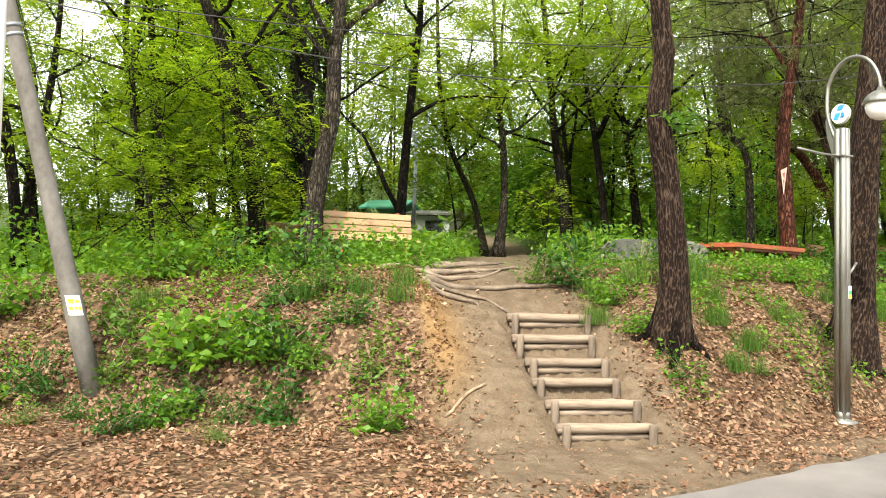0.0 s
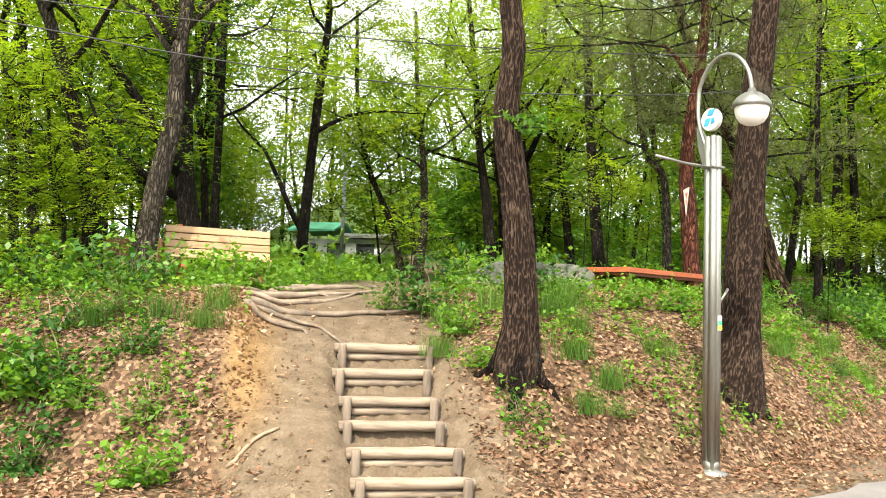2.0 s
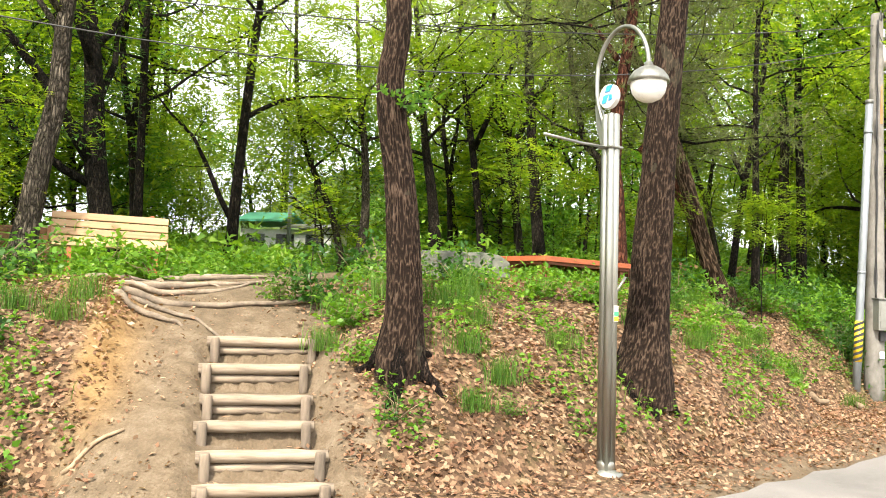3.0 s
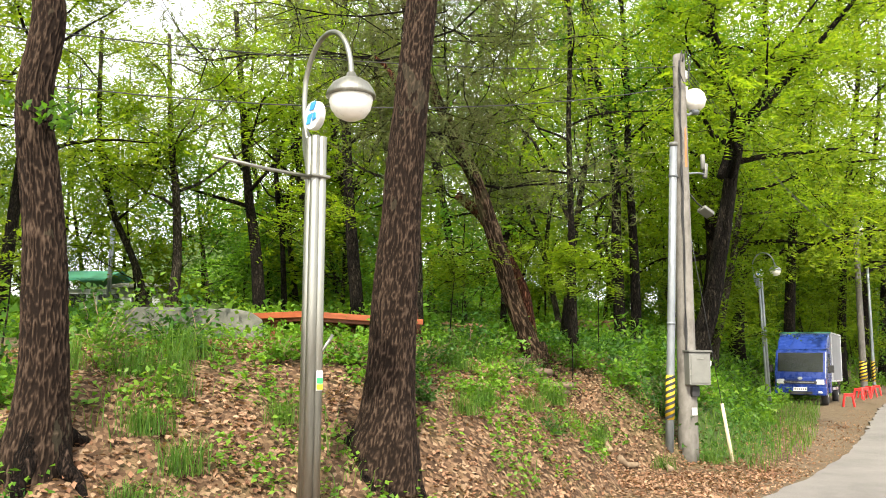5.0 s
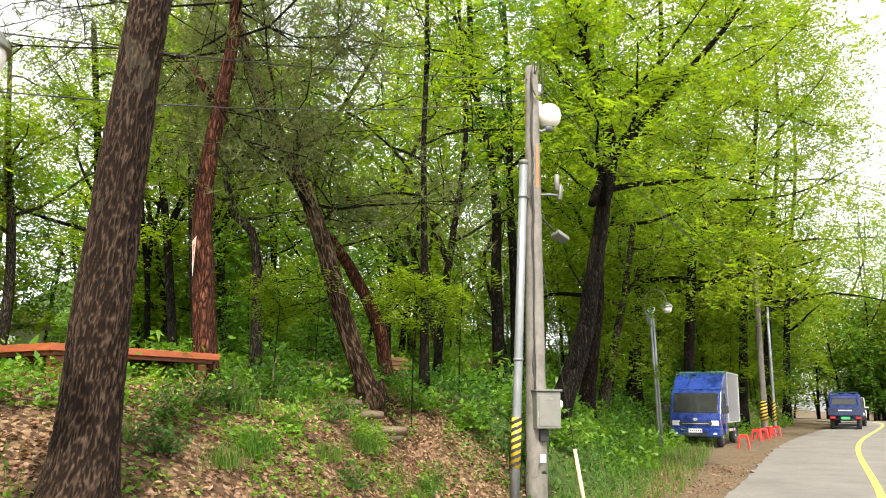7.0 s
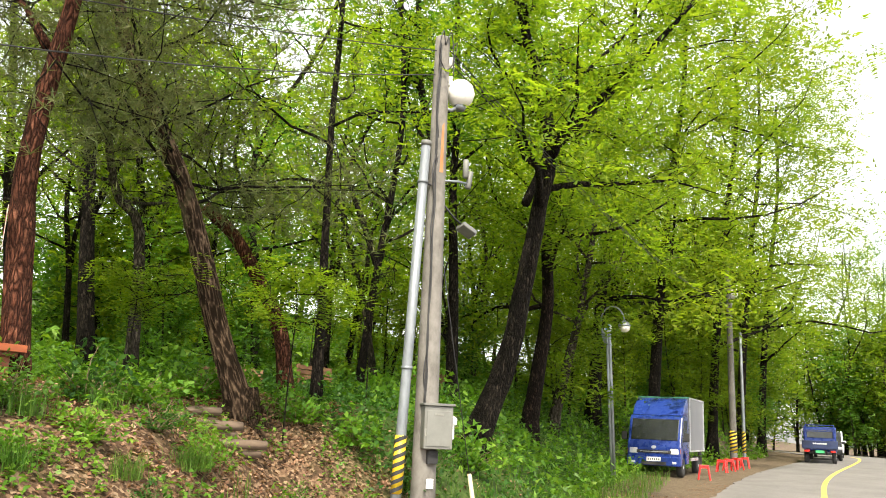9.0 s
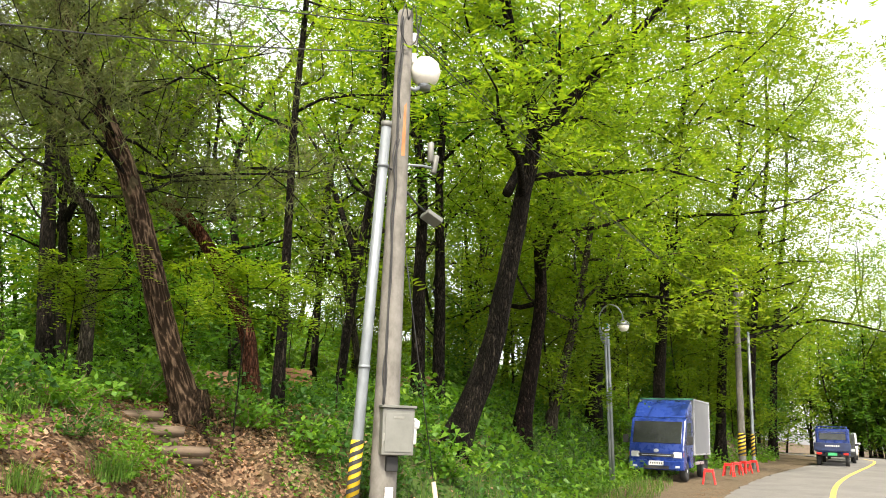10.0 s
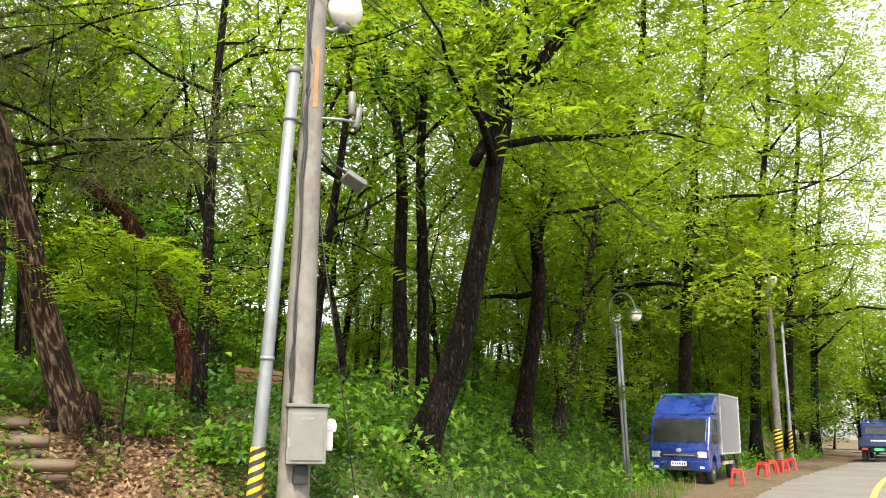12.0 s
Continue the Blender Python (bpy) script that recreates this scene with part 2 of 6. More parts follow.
M_STONE = worn("granite_block", (0.06, 0.065, 0.05), (0.145, 0.145, 0.12), (1, 1, 1), 14, 0.9, 0, 0.5, 0.008)
M_GREENROOF = worn("green_painted_sheet", (0.03, 0.16, 0.10), (0.06, 0.26, 0.17), (1, 4, 4), 4, 0.5, 0, 0.1, 0.003)
M_SHEDWALL = worn("pale_shed_panel", (0.34, 0.36, 0.35), (0.50, 0.52, 0.50), (1, 1, 1), 5, 0.7, 0, 0.1, 0.003)
M_SIGNBLUE = worn("blue_sign_film", (0.02, 0.22, 0.50), (0.04, 0.30, 0.60), (1, 1, 1), 6, 0.35, 0, 0, 0)
M_SIGNGREEN = worn("green_sign_film", (0.03, 0.30, 0.12), (0.05, 0.38, 0.16), (1, 1, 1), 6, 0.4, 0, 0, 0)
M_CLOTH = worn("faded_pennant_cloth", (0.50, 0.40, 0.34), (0.68, 0.60, 0.52), (6, 6, 6), 6, 0.9, 0, 0.2, 0.003)
M_CLOTHRED = worn("red_pennant_print", (0.34, 0.08, 0.07), (0.48, 0.15, 0.13), (6, 6, 6), 6, 0.9, 0, 0.2, 0.003)
M_BENCHDARK = worn("brown_bench_board", (0.13, 0.058, 0.026), (0.21, 0.105, 0.052), (0.6, 9, 9), 5, 0.7, 0, 0.2, 0.004)
M_TWIG = worn("dry_twig", (0.13, 0.09, 0.055), (0.30, 0.22, 0.14), (1, 1, 1), 14, 0.9, 0, 0.3, 0.004)
M_CUTWOOD = worn("pale_cut_wood", (0.46, 0.38, 0.24), (0.62, 0.53, 0.36), (6, 6, 1), 8, 0.8, 0, 0.2, 0.004)


# ---- mesh helpers ----
class Geo:
    """Vertices and faces that are gathered for one mesh."""

    def __init__(self):
        self.v, self.f = [], []

    def add(self, verts, faces):
        k = len(self.v)
        self.v.extend([tuple(float(c) for c in p) for p in verts])
        self.f.extend([tuple(int(i) + k for i in face) for face in faces])
        return self

    def box(self, size, m=None, bevel=0.0, taper=(1.0, 1.0)):
        x, y, z = (s / 2 for s in size)
        if bevel:
            bm = bmesh.new()
            bmesh.ops.create_cube(bm, size=1.0)
            for p in bm.verts:
                top = p.co.z > 0
                p.co = Vector((p.co.x * size[0] * (taper[0] if top else 1), p.co.y * size[1] * (taper[1] if top else 1), p.co.z * size[2]))
            bmesh.ops.bevel(bm, geom=list(bm.edges), offset=bevel, segments=2, profile=0.6, affect="EDGES")
            vs, fs = [p.co.copy() for p in bm.verts], [[p.index for p in f.verts] for f in bm.faces]
            bm.free()
        else:
            vs = [Vector((sx * x * (taper[0] if sz > 0 else 1), sy * y * (taper[1] if sz > 0 else 1), sz * z)) for sz in (-1, 1) for sx, sy in ((-1, -1), (1, -1), (1, 1), (-1, 1))]
            fs = [(3, 2, 1, 0), (4, 5, 6, 7), (0, 1, 5, 4), (1, 2, 6, 5), (2, 3, 7, 6), (3, 0, 4, 7)]
        if m is not None:
            vs = [m @ p for p in vs]
        return self.add(vs, fs)

    def tube(self, pts, radii, sides=8, wobble=0.0, rng=None, ridges=0.0):
        pts = [Vector(p) for p in pts]
        n = len(pts)
        if not hasattr(radii, "__len__"):
            radii = [radii] * n
        rows, side = [], Vector((1, 0, 0))
        phase = (rng or random).random() * 9
        for i, p in enumerate(pts):
            t = (pts[min(i + 1, n - 1)] - pts[max(i - 1, 0)]).normalized()
            side = side - t * side.dot(t)
            if side.length < 1e-3:
                side = t.orthogonal()
            side.normalize()
            other = t.cross(side)
            for k in range(sides):
                a = 2 * math.pi * k / sides
                r = radii[i]
                if wobble:
                    r *= 1 + wobble * noise.noise(Vector((math.cos(a) * 1.3 + phase, math.sin(a) * 1.3, i * 0.35)))
                if ridges:
                    r *= 1 + ridges * (abs(noise.noise(Vector((math.cos(a) * 6 + phase, math.sin(a) * 6, p.z * 1.1)))) - 0.25)
                rows.append(p + (side * math.cos(a) + other * math.sin(a)) * r)
        fs = [(i * sides + k, i * sides + (k + 1) % sides, (i + 1) * sides + (k + 1) % sides, (i + 1) * sides + k) for i in range(n - 1) for k in range(sides)]
        fs.append(tuple(range(sides - 1, -1, -1)))
        fs.append(tuple(range((n - 1) * sides, n * sides)))
        return self.add(rows, fs)

    def turned(self, profile, m=None, sides=24):
        """A body of revolution about z from (radius, height) pairs."""
        n = len(profile)
        vs = [Vector((r * math.cos(2 * math.pi * k / sides), r * math.sin(2 * math.pi * k / sides), h)) for r, h in profile for k in range(sides)]
        fs = [(i * sides + k, i * sides + (k + 1) % sides, (i + 1) * sides + (k + 1) % sides, (i + 1) * sides + k) for i in range(n - 1) for k in range(sides)]
        fs.append(tuple(range(sides - 1, -1, -1)))
        fs.append(tuple(range((n - 1) * sides, n * sides)))
        if m is not None:
            vs = [m @ p for p in vs]
        return self.add(vs, fs)

    def prism(self, outline, depth, m=None, bevel=0.0):
        """A flat outline (x, z) pushed through y by depth, centred."""
        n = len(outline)
        vs = [Vector((x, -depth / 2, z)) for x, z in outline] + [Vector((x, depth / 2, z)) for x, z in outline]
        fs = [tuple(range(n)), tuple(range(2 * n - 1, n - 1, -1))] + [(k, n + k, n + (k + 1) % n, (k + 1) % n) for k in range(n)]
        if bevel:
            bm = bmesh.new()
            bv = [bm.verts.new(p) for p in vs]
            for f in fs:
                bm.faces.new([bv[i] for i in f])
            bmesh.ops.recalc_face_normals(bm, faces=list(bm.faces))
            bmesh.ops.bevel(bm, geom=list(bm.edges), offset=bevel, segments=2, profile=0.6, affect="EDGES")
            bm.verts.index_update()
            vs, fs = [p.co.copy() for p in bm.verts], [[p.index for p in f.verts] for f in bm.faces]
            bm.free()
        if m is not None:
            vs = [m @ p for p in vs]
        return self.add(vs, fs)

    def mesh(self, name, smooth=False):
        me = bpy.data.meshes.new(name)
        me.from_pydata(self.v, [], self.f)
        if smooth:
            me.shade_smooth()
        return me


def part(name, geo, mat, parent=None, label="", smooth=False):
    """Links gathered geometry, or a mesh, as one object, under a thing or under a part."""
    me = geo.mesh(name, smooth) if isinstance(geo, Geo) else geo
    if not me.materials:
        me.materials.append(mat)
    ob = new(name, me)
    if parent is not None:
        ob.parent = parent
    return tagged(ob, label)


def thing(name, m, label, category, group=""):
    ob = new(name)
    ob.matrix_basis = m
    return tagged(ob, label, category, group)


def quads_mesh(name, corners, mat):
    """A mesh of loose quads or triangles from an array (n, 4 or 3, 3)."""
    n, k = corners.shape[:2]
    me = bpy.data.meshes.new(name)
    me.vertices.add(k * n)
    me.vertices.foreach_set("co", np.ascontiguousarray(corners, dtype=np.float32).ravel())
    me.loops.add(k * n)
    me.loops.foreach_set("vertex_index", np.arange(k * n, dtype=np.int32))
    me.polygons.add(n)
    me.polygons.foreach_set("loop_start", np.arange(0, k * n, k, dtype=np.int32))
    me.update(calc_edges=True)
    me.materials.append(mat)
    return me


def slim(quads):
    """Kites turned into single pointed blades of the same area."""
    half = (quads[:, 1] - quads[:, 3]) * 0.5
    return np.stack([quads[:, 0] + half, quads[:, 0] - half, quads[:, 2]], axis=1)


def unit(a):
    return a / np.maximum(np.linalg.norm(a, axis=-1, keepdims=True), 1e-6)


def leaf_quads(rng, centres, length, width, up=0.5, droop=0.0):
    """Kite-shaped leaves, slightly folded, at the centres: (n, 4, 3)."""
    n = len(centres)
    nor = unit(rng.normal(size=(n, 3)) * (1 - up) + np.array([0, 0, 1.0]) * up)
    d = rng.normal(size=(n, 3))
    d = unit(d - nor * np.sum(d * nor, axis=1, keepdims=True))
    d[:, 2] -= droop
    d = unit(d)
    s = np.cross(nor, d)
    ln = (length * rng.uniform(0.6, 1.3, n))[:, None]
    wd = (width * rng.uniform(0.7, 1.25, n))[:, None]
    base = centres - d * ln * 0.5
    mid = base + d * ln * 0.42 + nor * wd * 0.18
    return np.stack([base, mid + s * wd * 0.5, base + d * ln, mid - s * wd * 0.5], axis=1)


def pinnate_quads(rng, bases, length, pairs, leaflet, width):
    """Compound leaves: a row of leaflet pairs along each arching stalk."""
    n = len(bases)
    az = rng.uniform(0, 2 * np.pi, n)
    d = np.stack([np.cos(az), np.sin(az), rng.uniform(-0.55, 0.25, n)], axis=1)
    d = unit(d)
    side = unit(np.stack([-np.sin(az), np.cos(az), rng.uniform(-0.25, 0.25, n)], axis=1))
    nor = np.cross(d, side)
    ln = (length * rng.uniform(0.7, 1.25, n))[:, None]
    out = []
    for i in range(pairs):
        u = 0.2 + 0.75 * i / max(1, pairs - 1)
        p = bases + d * ln * u + np.array([0, 0, -1.0]) * ln * 0.35 * u * u
        for s in (-1, 1):
            o = side * s + d * 0.25 + nor * rng.uniform(-0.3, 0.3, (n, 1))
            lf = leaflet * rng.uniform(0.8, 1.2, (n, 1)) * (1 - 0.25 * abs(u - 0.5))
            m = p + o * lf * 0.5
            out.append(np.stack([p, m + d * width * 0.5, p + o * lf, m - d * width * 0.5], axis=1))
    return np.concatenate(out)


def smooth_line(pts, steps=5):
    """A soft curve through a few points."""
    p = [Vector(q) for q in pts]
    p = [p[0] * 2 - p[1]] + p + [p[-1] * 2 - p[-2]]
    out = []
    for i in range(1, len(p) - 2):
        for k in range(steps):
            t = k / steps
            out.append(0.5 * (2 * p[i] + (p[i + 1] - p[i - 1]) * t + (2 * p[i - 1] - 5 * p[i] + 4 * p[i + 1] - p[i + 2]) * t * t + (3 * p[i] - p[i - 1] - 3 * p[i + 1] + p[i + 2]) * t ** 3))
    out.append(p[-2])
    return out


# ---- the lie of the land ----
def sstep(a, b, x):
    t = np.clip((x - a) / (b - a), 0, 1)
    return t * t * (3 - 2 * t)


def soft(x):
    return np.log1p(np.exp(np.clip(x, -30, 30)))


def road_edge(x):
    return 4.3 + 0.78 * soft((x - 19.0) / 3.0) - 0.52 * soft((x - 42.0) / 4.0) + 2.4 * soft((x - 76.0) / 4.0)


def road_z(x):
    return 0.026 * soft((x - 9.0) / 2.0)


TOE = ([-60, -4, 0, 2.5, 5, 8, 12, 14, 15, 16, 17, 18, 22, 29, 36, 60, 120], [24, 13.0, 11.3, 9.7, 7.25, 5.35, 5.05, 5.5, 5.75, 6.4, 6.85, 6.4, 7.1, 10.3, 12.4, 15.4, 44])
RISE = ([-60, -4, 3, 5, 8, 12, 18, 22, 30, 60], [1.0, 1.3, 1.6, 1.75, 1.85, 2.0, 2.0, 1.9, 2.2, 3.0])


def path_side(x, y):
    """Along and across the worn path, from its foot beside the road."""
    s = (x - 5.75) * 0.44 + (y - 5.2) * 0.898
    return s, (x - 5.75) * 0.898 - (y - 5.2) * 0.44


STEP_S = (0.893, 1.27, 1.67, 2.05, 2.50, 2.97)      # where the log steps cross the path


def land(x, y):
    x, y = np.asarray(x, dtype=float), np.asarray(y, dtype=float)
    toe, rise = np.interp(x, *TOE), np.interp(x, *RISE)
    zr = road_z(x)
    u = np.clip((y - toe) / 3.6, 0, 1)
    verge = 0.12 * sstep(0, 1, (y - road_edge(x)) / np.maximum(toe - road_edge(x), 0.5))
    z = zr + verge + (rise - 0.12) * (1 - (1 - u) ** 2.2)
    back = np.maximum(y - toe - 4.5, 0)
    up = sstep(3, 13, x + 0.25 * y - 3)
    q = x - 0.45 * y
    slope = np.interp(q, [5, 9, 14, 20], [0.06, 0.08, 0.16, 0.21])
    z = z + up * (0.02 * back + slope * sstep(0, 4, back) * soft((back - np.interp(q, [6, 9, 14], [10, 8, 4.5])) / 2) * 2) - (1 - up) * 0.05 * back * sstep(0, 8, back)
    z = np.minimum(z, 16 + 0 * z)
    s, c = path_side(x, y)
    pz = np.interp(s, [-1, 0.2, 0.75, 1.15, 2.95, 4.2, 6.5], [0.0, 0.06, 0.15, 0.34, 1.2, 1.62, 1.95])
    treads = 0.07 + 0 * s
    for si, hi in zip(STEP_S, (0.15, 0.18, 0.18, 0.18, 0.23, 0.23)):
        treads = treads + hi * sstep(si - 0.02, si + 0.06, s)
    on_steps = sstep(-0.42, -0.24, c) * (1 - sstep(0.74, 0.92, c)) * sstep(0.2, 0.6, s) * (1 - sstep(3.1, 3.6, s))
    pz = pz * (1 - on_steps) + treads * on_steps
    w = np.where(c < 0.12, np.exp(-((c - 0.12) / 1.3) ** 14), np.exp(-((c - 0.12) / 1.25) ** 6)) * sstep(-0.6, 0.4, s) * (1 - sstep(4.0, 6.5, s))
    return z * (1 - w) + pz * w


def ground(x, y):
    return float(land(x, y))


def trail(x, y):
    """How far a place lies from the middle of the footpath on the terrace."""
    line = np.array([(6.0, 5.0), (7.4, 8.2), (9.3, 11.3), (13.4, 15.8), (17.6, 20.2), (21.5, 25.5), (25, 33)])
    d = np.full(np.shape(x), 99.0)
    for a, b in zip(line[:-1], line[1:]):
        t = np.clip(((x - a[0]) * (b - a)[0] + (y - a[1]) * (b - a)[1]) / np.sum((b - a) ** 2), 0, 1)
        d = np.minimum(d, np.hypot(x - a[0] - t * (b - a)[0], y - a[1] - t * (b - a)[1]))
    return d


def grid_mesh(name, xs, ys, z, mat):
    me = bpy.data.meshes.new(name)
    nx, ny = len(xs), len(ys)
    X, Y = np.meshgrid(xs, ys, indexing="ij")
    me.from_pydata(np.stack([X.ravel(), Y.ravel(), z.ravel()], axis=1).tolist(), [], [(i * ny + j, (i + 1) * ny + j, (i + 1) * ny + j + 1, i * ny + j + 1) for i in range(nx - 1) for j in range(ny - 1)])
    me.shade_smooth()
    me.materials.append(mat)
    return me


def layered(name):
    """Soil that changes from bare earth to leaf mould and to green cover, by two masks stored with the land."""
    m = dull(material(name, (0.3, 0.22, 0.15), 0.95))
    nt = m.node_tree
    v = mapped(m)
    masks = []
    for key in ("bare", "green", "clay"):
        a = nt.nodes.new("ShaderNodeAttribute")
        a.attribute_name = key
        masks.append(a.outputs["Fac"])
    big, mid, fine = noisy(m, v, 0.8, 4), noisy(m, v, 5.0, 6, 0.65), noisy(m, v, 45.0, 5, 0.7)
    earth = ramp(m, maths(m, "ADD", maths(m, "MULTIPLY", mid, 0.6), maths(m, "MULTIPLY", fine, 0.4)), [(0.3, (0.06, 0.045, 0.03)), (0.5, (0.115, 0.086, 0.056)), (0.72, (0.185, 0.148, 0.107))])
    earth = mixed(m, masks[2], earth, ramp(m, mid, [(0.3, (0.13, 0.075, 0.03)), (0.7, (0.26, 0.165, 0.075))]))
    vor = node(m, "ShaderNodeTexVoronoi", Scale=26.0)
    link(m, v, vor.inputs["Vector"])
    sep = nt.nodes.new("ShaderNodeSeparateColor")
    link(m, vor.outputs["Color"], sep.inputs[0])
    leaf = ramp(m, sep.outputs[0], [(0.0, (0.03, 0.018, 0.011)), (0.45, (0.08, 0.048, 0.029)), (0.8, (0.15, 0.092, 0.055)), (1.0, (0.25, 0.175, 0.112))])
    weeds = ramp(m, mid, [(0.3, (0.02, 0.04, 0.012)), (0.55, (0.05, 0.085, 0.02)), (0.75, (0.10, 0.10, 0.04))])
    jitter = maths(m, "SUBTRACT", maths(m, "ADD", maths(m, "MULTIPLY", mid, 0.9), maths(m, "MULTIPLY", big, 0.5)), 0.7)
    g = maths(m, "MULTIPLY", maths(m, "ADD", masks[1], jitter), 1.0)
    b = maths(m, "MULTIPLY", maths(m, "SUBTRACT", maths(m, "ADD", masks[0], jitter), 0.3), 2.4)
    clamp = []
    for q in (g, b):
        n = nt.nodes.new("ShaderNodeClamp")
        link(m, q, n.inputs[0])
        clamp.append(n.outputs[0])
    link(m, mixed(m, clamp[1], mixed(m, clamp[0], leaf, weeds), earth), base_of(m))
    bumped(m, maths(m, "ADD", maths(m, "MULTIPLY", fine, 0.35), maths(m, "ADD", mid, maths(m, "MULTIPLY", vor.outputs["Distance"], 0.25))), 0.8, 0.03)
    return m


M_SOIL = layered("woodland_soil")
xs = np.concatenate([[-900, -400, -180, -90, -50, -30, -20, -14, -10], np.arange(-7, 5.4, 0.14), np.arange(5.4, 8.2, 0.07), np.arange(8.2, 30, 0.14), np.arange(30, 60, 0.6), [64, 70, 80, 95, 120, 160, 240, 420, 900]])
ys = np.concatenate([[-900, -400, -180, -90, -45, -20, -10, -5], np.arange(-2, 3.6, 0.6), np.arange(3.6, 5.4, 0.14), np.arange(5.4, 8.4, 0.07), np.arange(8.4, 16, 0.14), np.arange(16, 44, 0.6), [48, 55, 65, 80, 110, 160, 260, 460, 900]])
GX, GY = np.meshgrid(xs, ys, indexing="ij")
GZ = land(GX, GY)
rough = np.array([noise.fractal(Vector((x * 0.9, y * 0.9, 0)), 1.0, 2.0, 4) for x, y in zip(GX.ravel(), GY.ravel())]).reshape(GX.shape)
off_road = sstep(-0.1, 0.8, GY - road_edge(GX))
GZ = GZ + rough * 0.045 * off_road - 0.06 * (1 - off_road)
far_out = np.maximum(np.abs(GX - 20) - 80, 0) + np.maximum(np.abs(GY - 10) - 80, 0)
GZ = np.where(far_out > 0, np.maximum(GZ - far_out * 0.05, -2.0), GZ)
me = grid_mesh("ground", xs, ys, GZ, M_SOIL)
s_along, s_across = path_side(GX, GY)
bare = np.maximum(np.exp(-((s_across + 0.1) / 1.35) ** 4) * sstep(-1.8, -0.8, s_along) * (1 - sstep(4.5, 6, s_along)), np.exp(-(trail(GX, GY) / 0.75) ** 2))
bare = np.maximum(bare, 0.75 * np.exp(-((GY - road_edge(GX) - 0.1) / 0.55) ** 2))
bare = np.maximum(bare, sstep(18, 24, GX) * (1 - sstep(0.3, 1.6, GY - road_edge(GX) - 0.085 * np.maximum(GX - 22, 0))) * 0.9)
green = sstep(0.75, 1.15, (GY - np.interp(GX, *TOE)) / 3.6) * (1 - np.exp(-(trail(GX, GY) / 1.0) ** 2))
green = np.maximum(green, sstep(17.5, 19.5, GX) * sstep(0, 0.8, GY - np.interp(GX, *TOE) + 1.0))
clay = np.exp(-((s_across + 1.2) / 0.28) ** 2) * sstep(1.2, 2.4, s_along) * (1 - sstep(3.6, 4.6, s_along))
bare = np.maximum(bare, clay)
for key, val in (("bare", bare), ("green", green), ("clay", clay)):
    at = me.attributes.new(key, "FLOAT", "POINT")
    at.data.foreach_set("value", val.ravel().astype(np.float32))
tagged(new("ground", me), "brown leaf-strewn woodland soil with a bare worn path", "ground", kind="structure")


def asphalt():
    m = worn("worn_asphalt", (0.13, 0.122, 0.114), (0.21, 0.197, 0.185), (1, 1, 1), 3, 0.9, 0, 0, 0)
    v = mapped(m)
    grit = noisy(m, v, 160, 3, 0.8)
    bumped(m, grit, 0.6, 0.006)
    return m


M_ASPHALT = asphalt()
M_LINE = worn("worn_yellow_paint", (0.62, 0.42, 0.05), (0.72, 0.52, 0.10), (1, 1, 1), 14, 0.8, 0, 0.1, 0.002)
rx = np.concatenate([np.arange(-60, -8, 4.0), np.arange(-8, 60, 0.5), np.arange(60, 150, 5.0)])


def strip(name, off0, off1, lift, mat, ragged=0.0, x0=-60, x1=150, thick=0.05):
    """A band that follows the road, between two distances to the right of its edge."""
    g, rows = Geo(), [x for x in rx if x0 <= x <= x1]
    n, v = len(rows), []
    for x in rows:
        e = float(road_edge(x))
        j = ragged * noise.noise(Vector((x * 1.7, 0, 3)))
        v += [(x, e - off0 + j, float(road_z(x)) + lift), (x, e - off1, float(road_z(x)) + lift), (x, e - off0 + j, float(road_z(x)) + lift - thick), (x, e - off1, float(road_z(x)) + lift - thick)]
    f = []
    for i in range(n - 1):
        a, b = 4 * i, 4 * i + 4
        f += [(a, a + 1, b + 1, b), (a, b, b + 2, a + 2), (a + 1, a + 3, b + 3, b + 1)]
    g.add(v, f)
    return part(name, g, mat)


tagged(strip("road", 0.0, 5.6, 0.02, M_ASPHALT, 0.18), "pale worn asphalt lane with a ragged leaf-strewn edge", "road", kind="structure")
tagged(strip("road_marking", 2.55, 2.70, 0.026, M_LINE, 0.0, 24, 150, 0.004), "yellow painted centre line on the asphalt", "road marking", kind="structure")


# ---- trees ----
def wander(rng, start, way, length, n, bend=0.25, lift=0.0):
    """A crooked line of n + 1 points."""
    p, d, out = Vector(start), Vector(way).normalized(), [Vector(start)]
    for _ in range(n):
        d = (d + Vector(rng.normal(size=3) * bend) + Vector((0, 0, lift))).normalized()
        p = p + d * (length / n)
        out.append(p.copy())
    return out


def thinning(r0, r1, n, power=1.0):
    return [r0 + (r1 - r0) * (i / max(1, n - 1)) ** power for i in range(n)]


def flare(radii, line, amount, height):
    """Widens the foot of a trunk."""
    z0 = line[0].z
    return [r * (1 + amount * max(0.0, 1 - (p.z - z0) / height) ** 2) for r, p in zip(radii, line)]


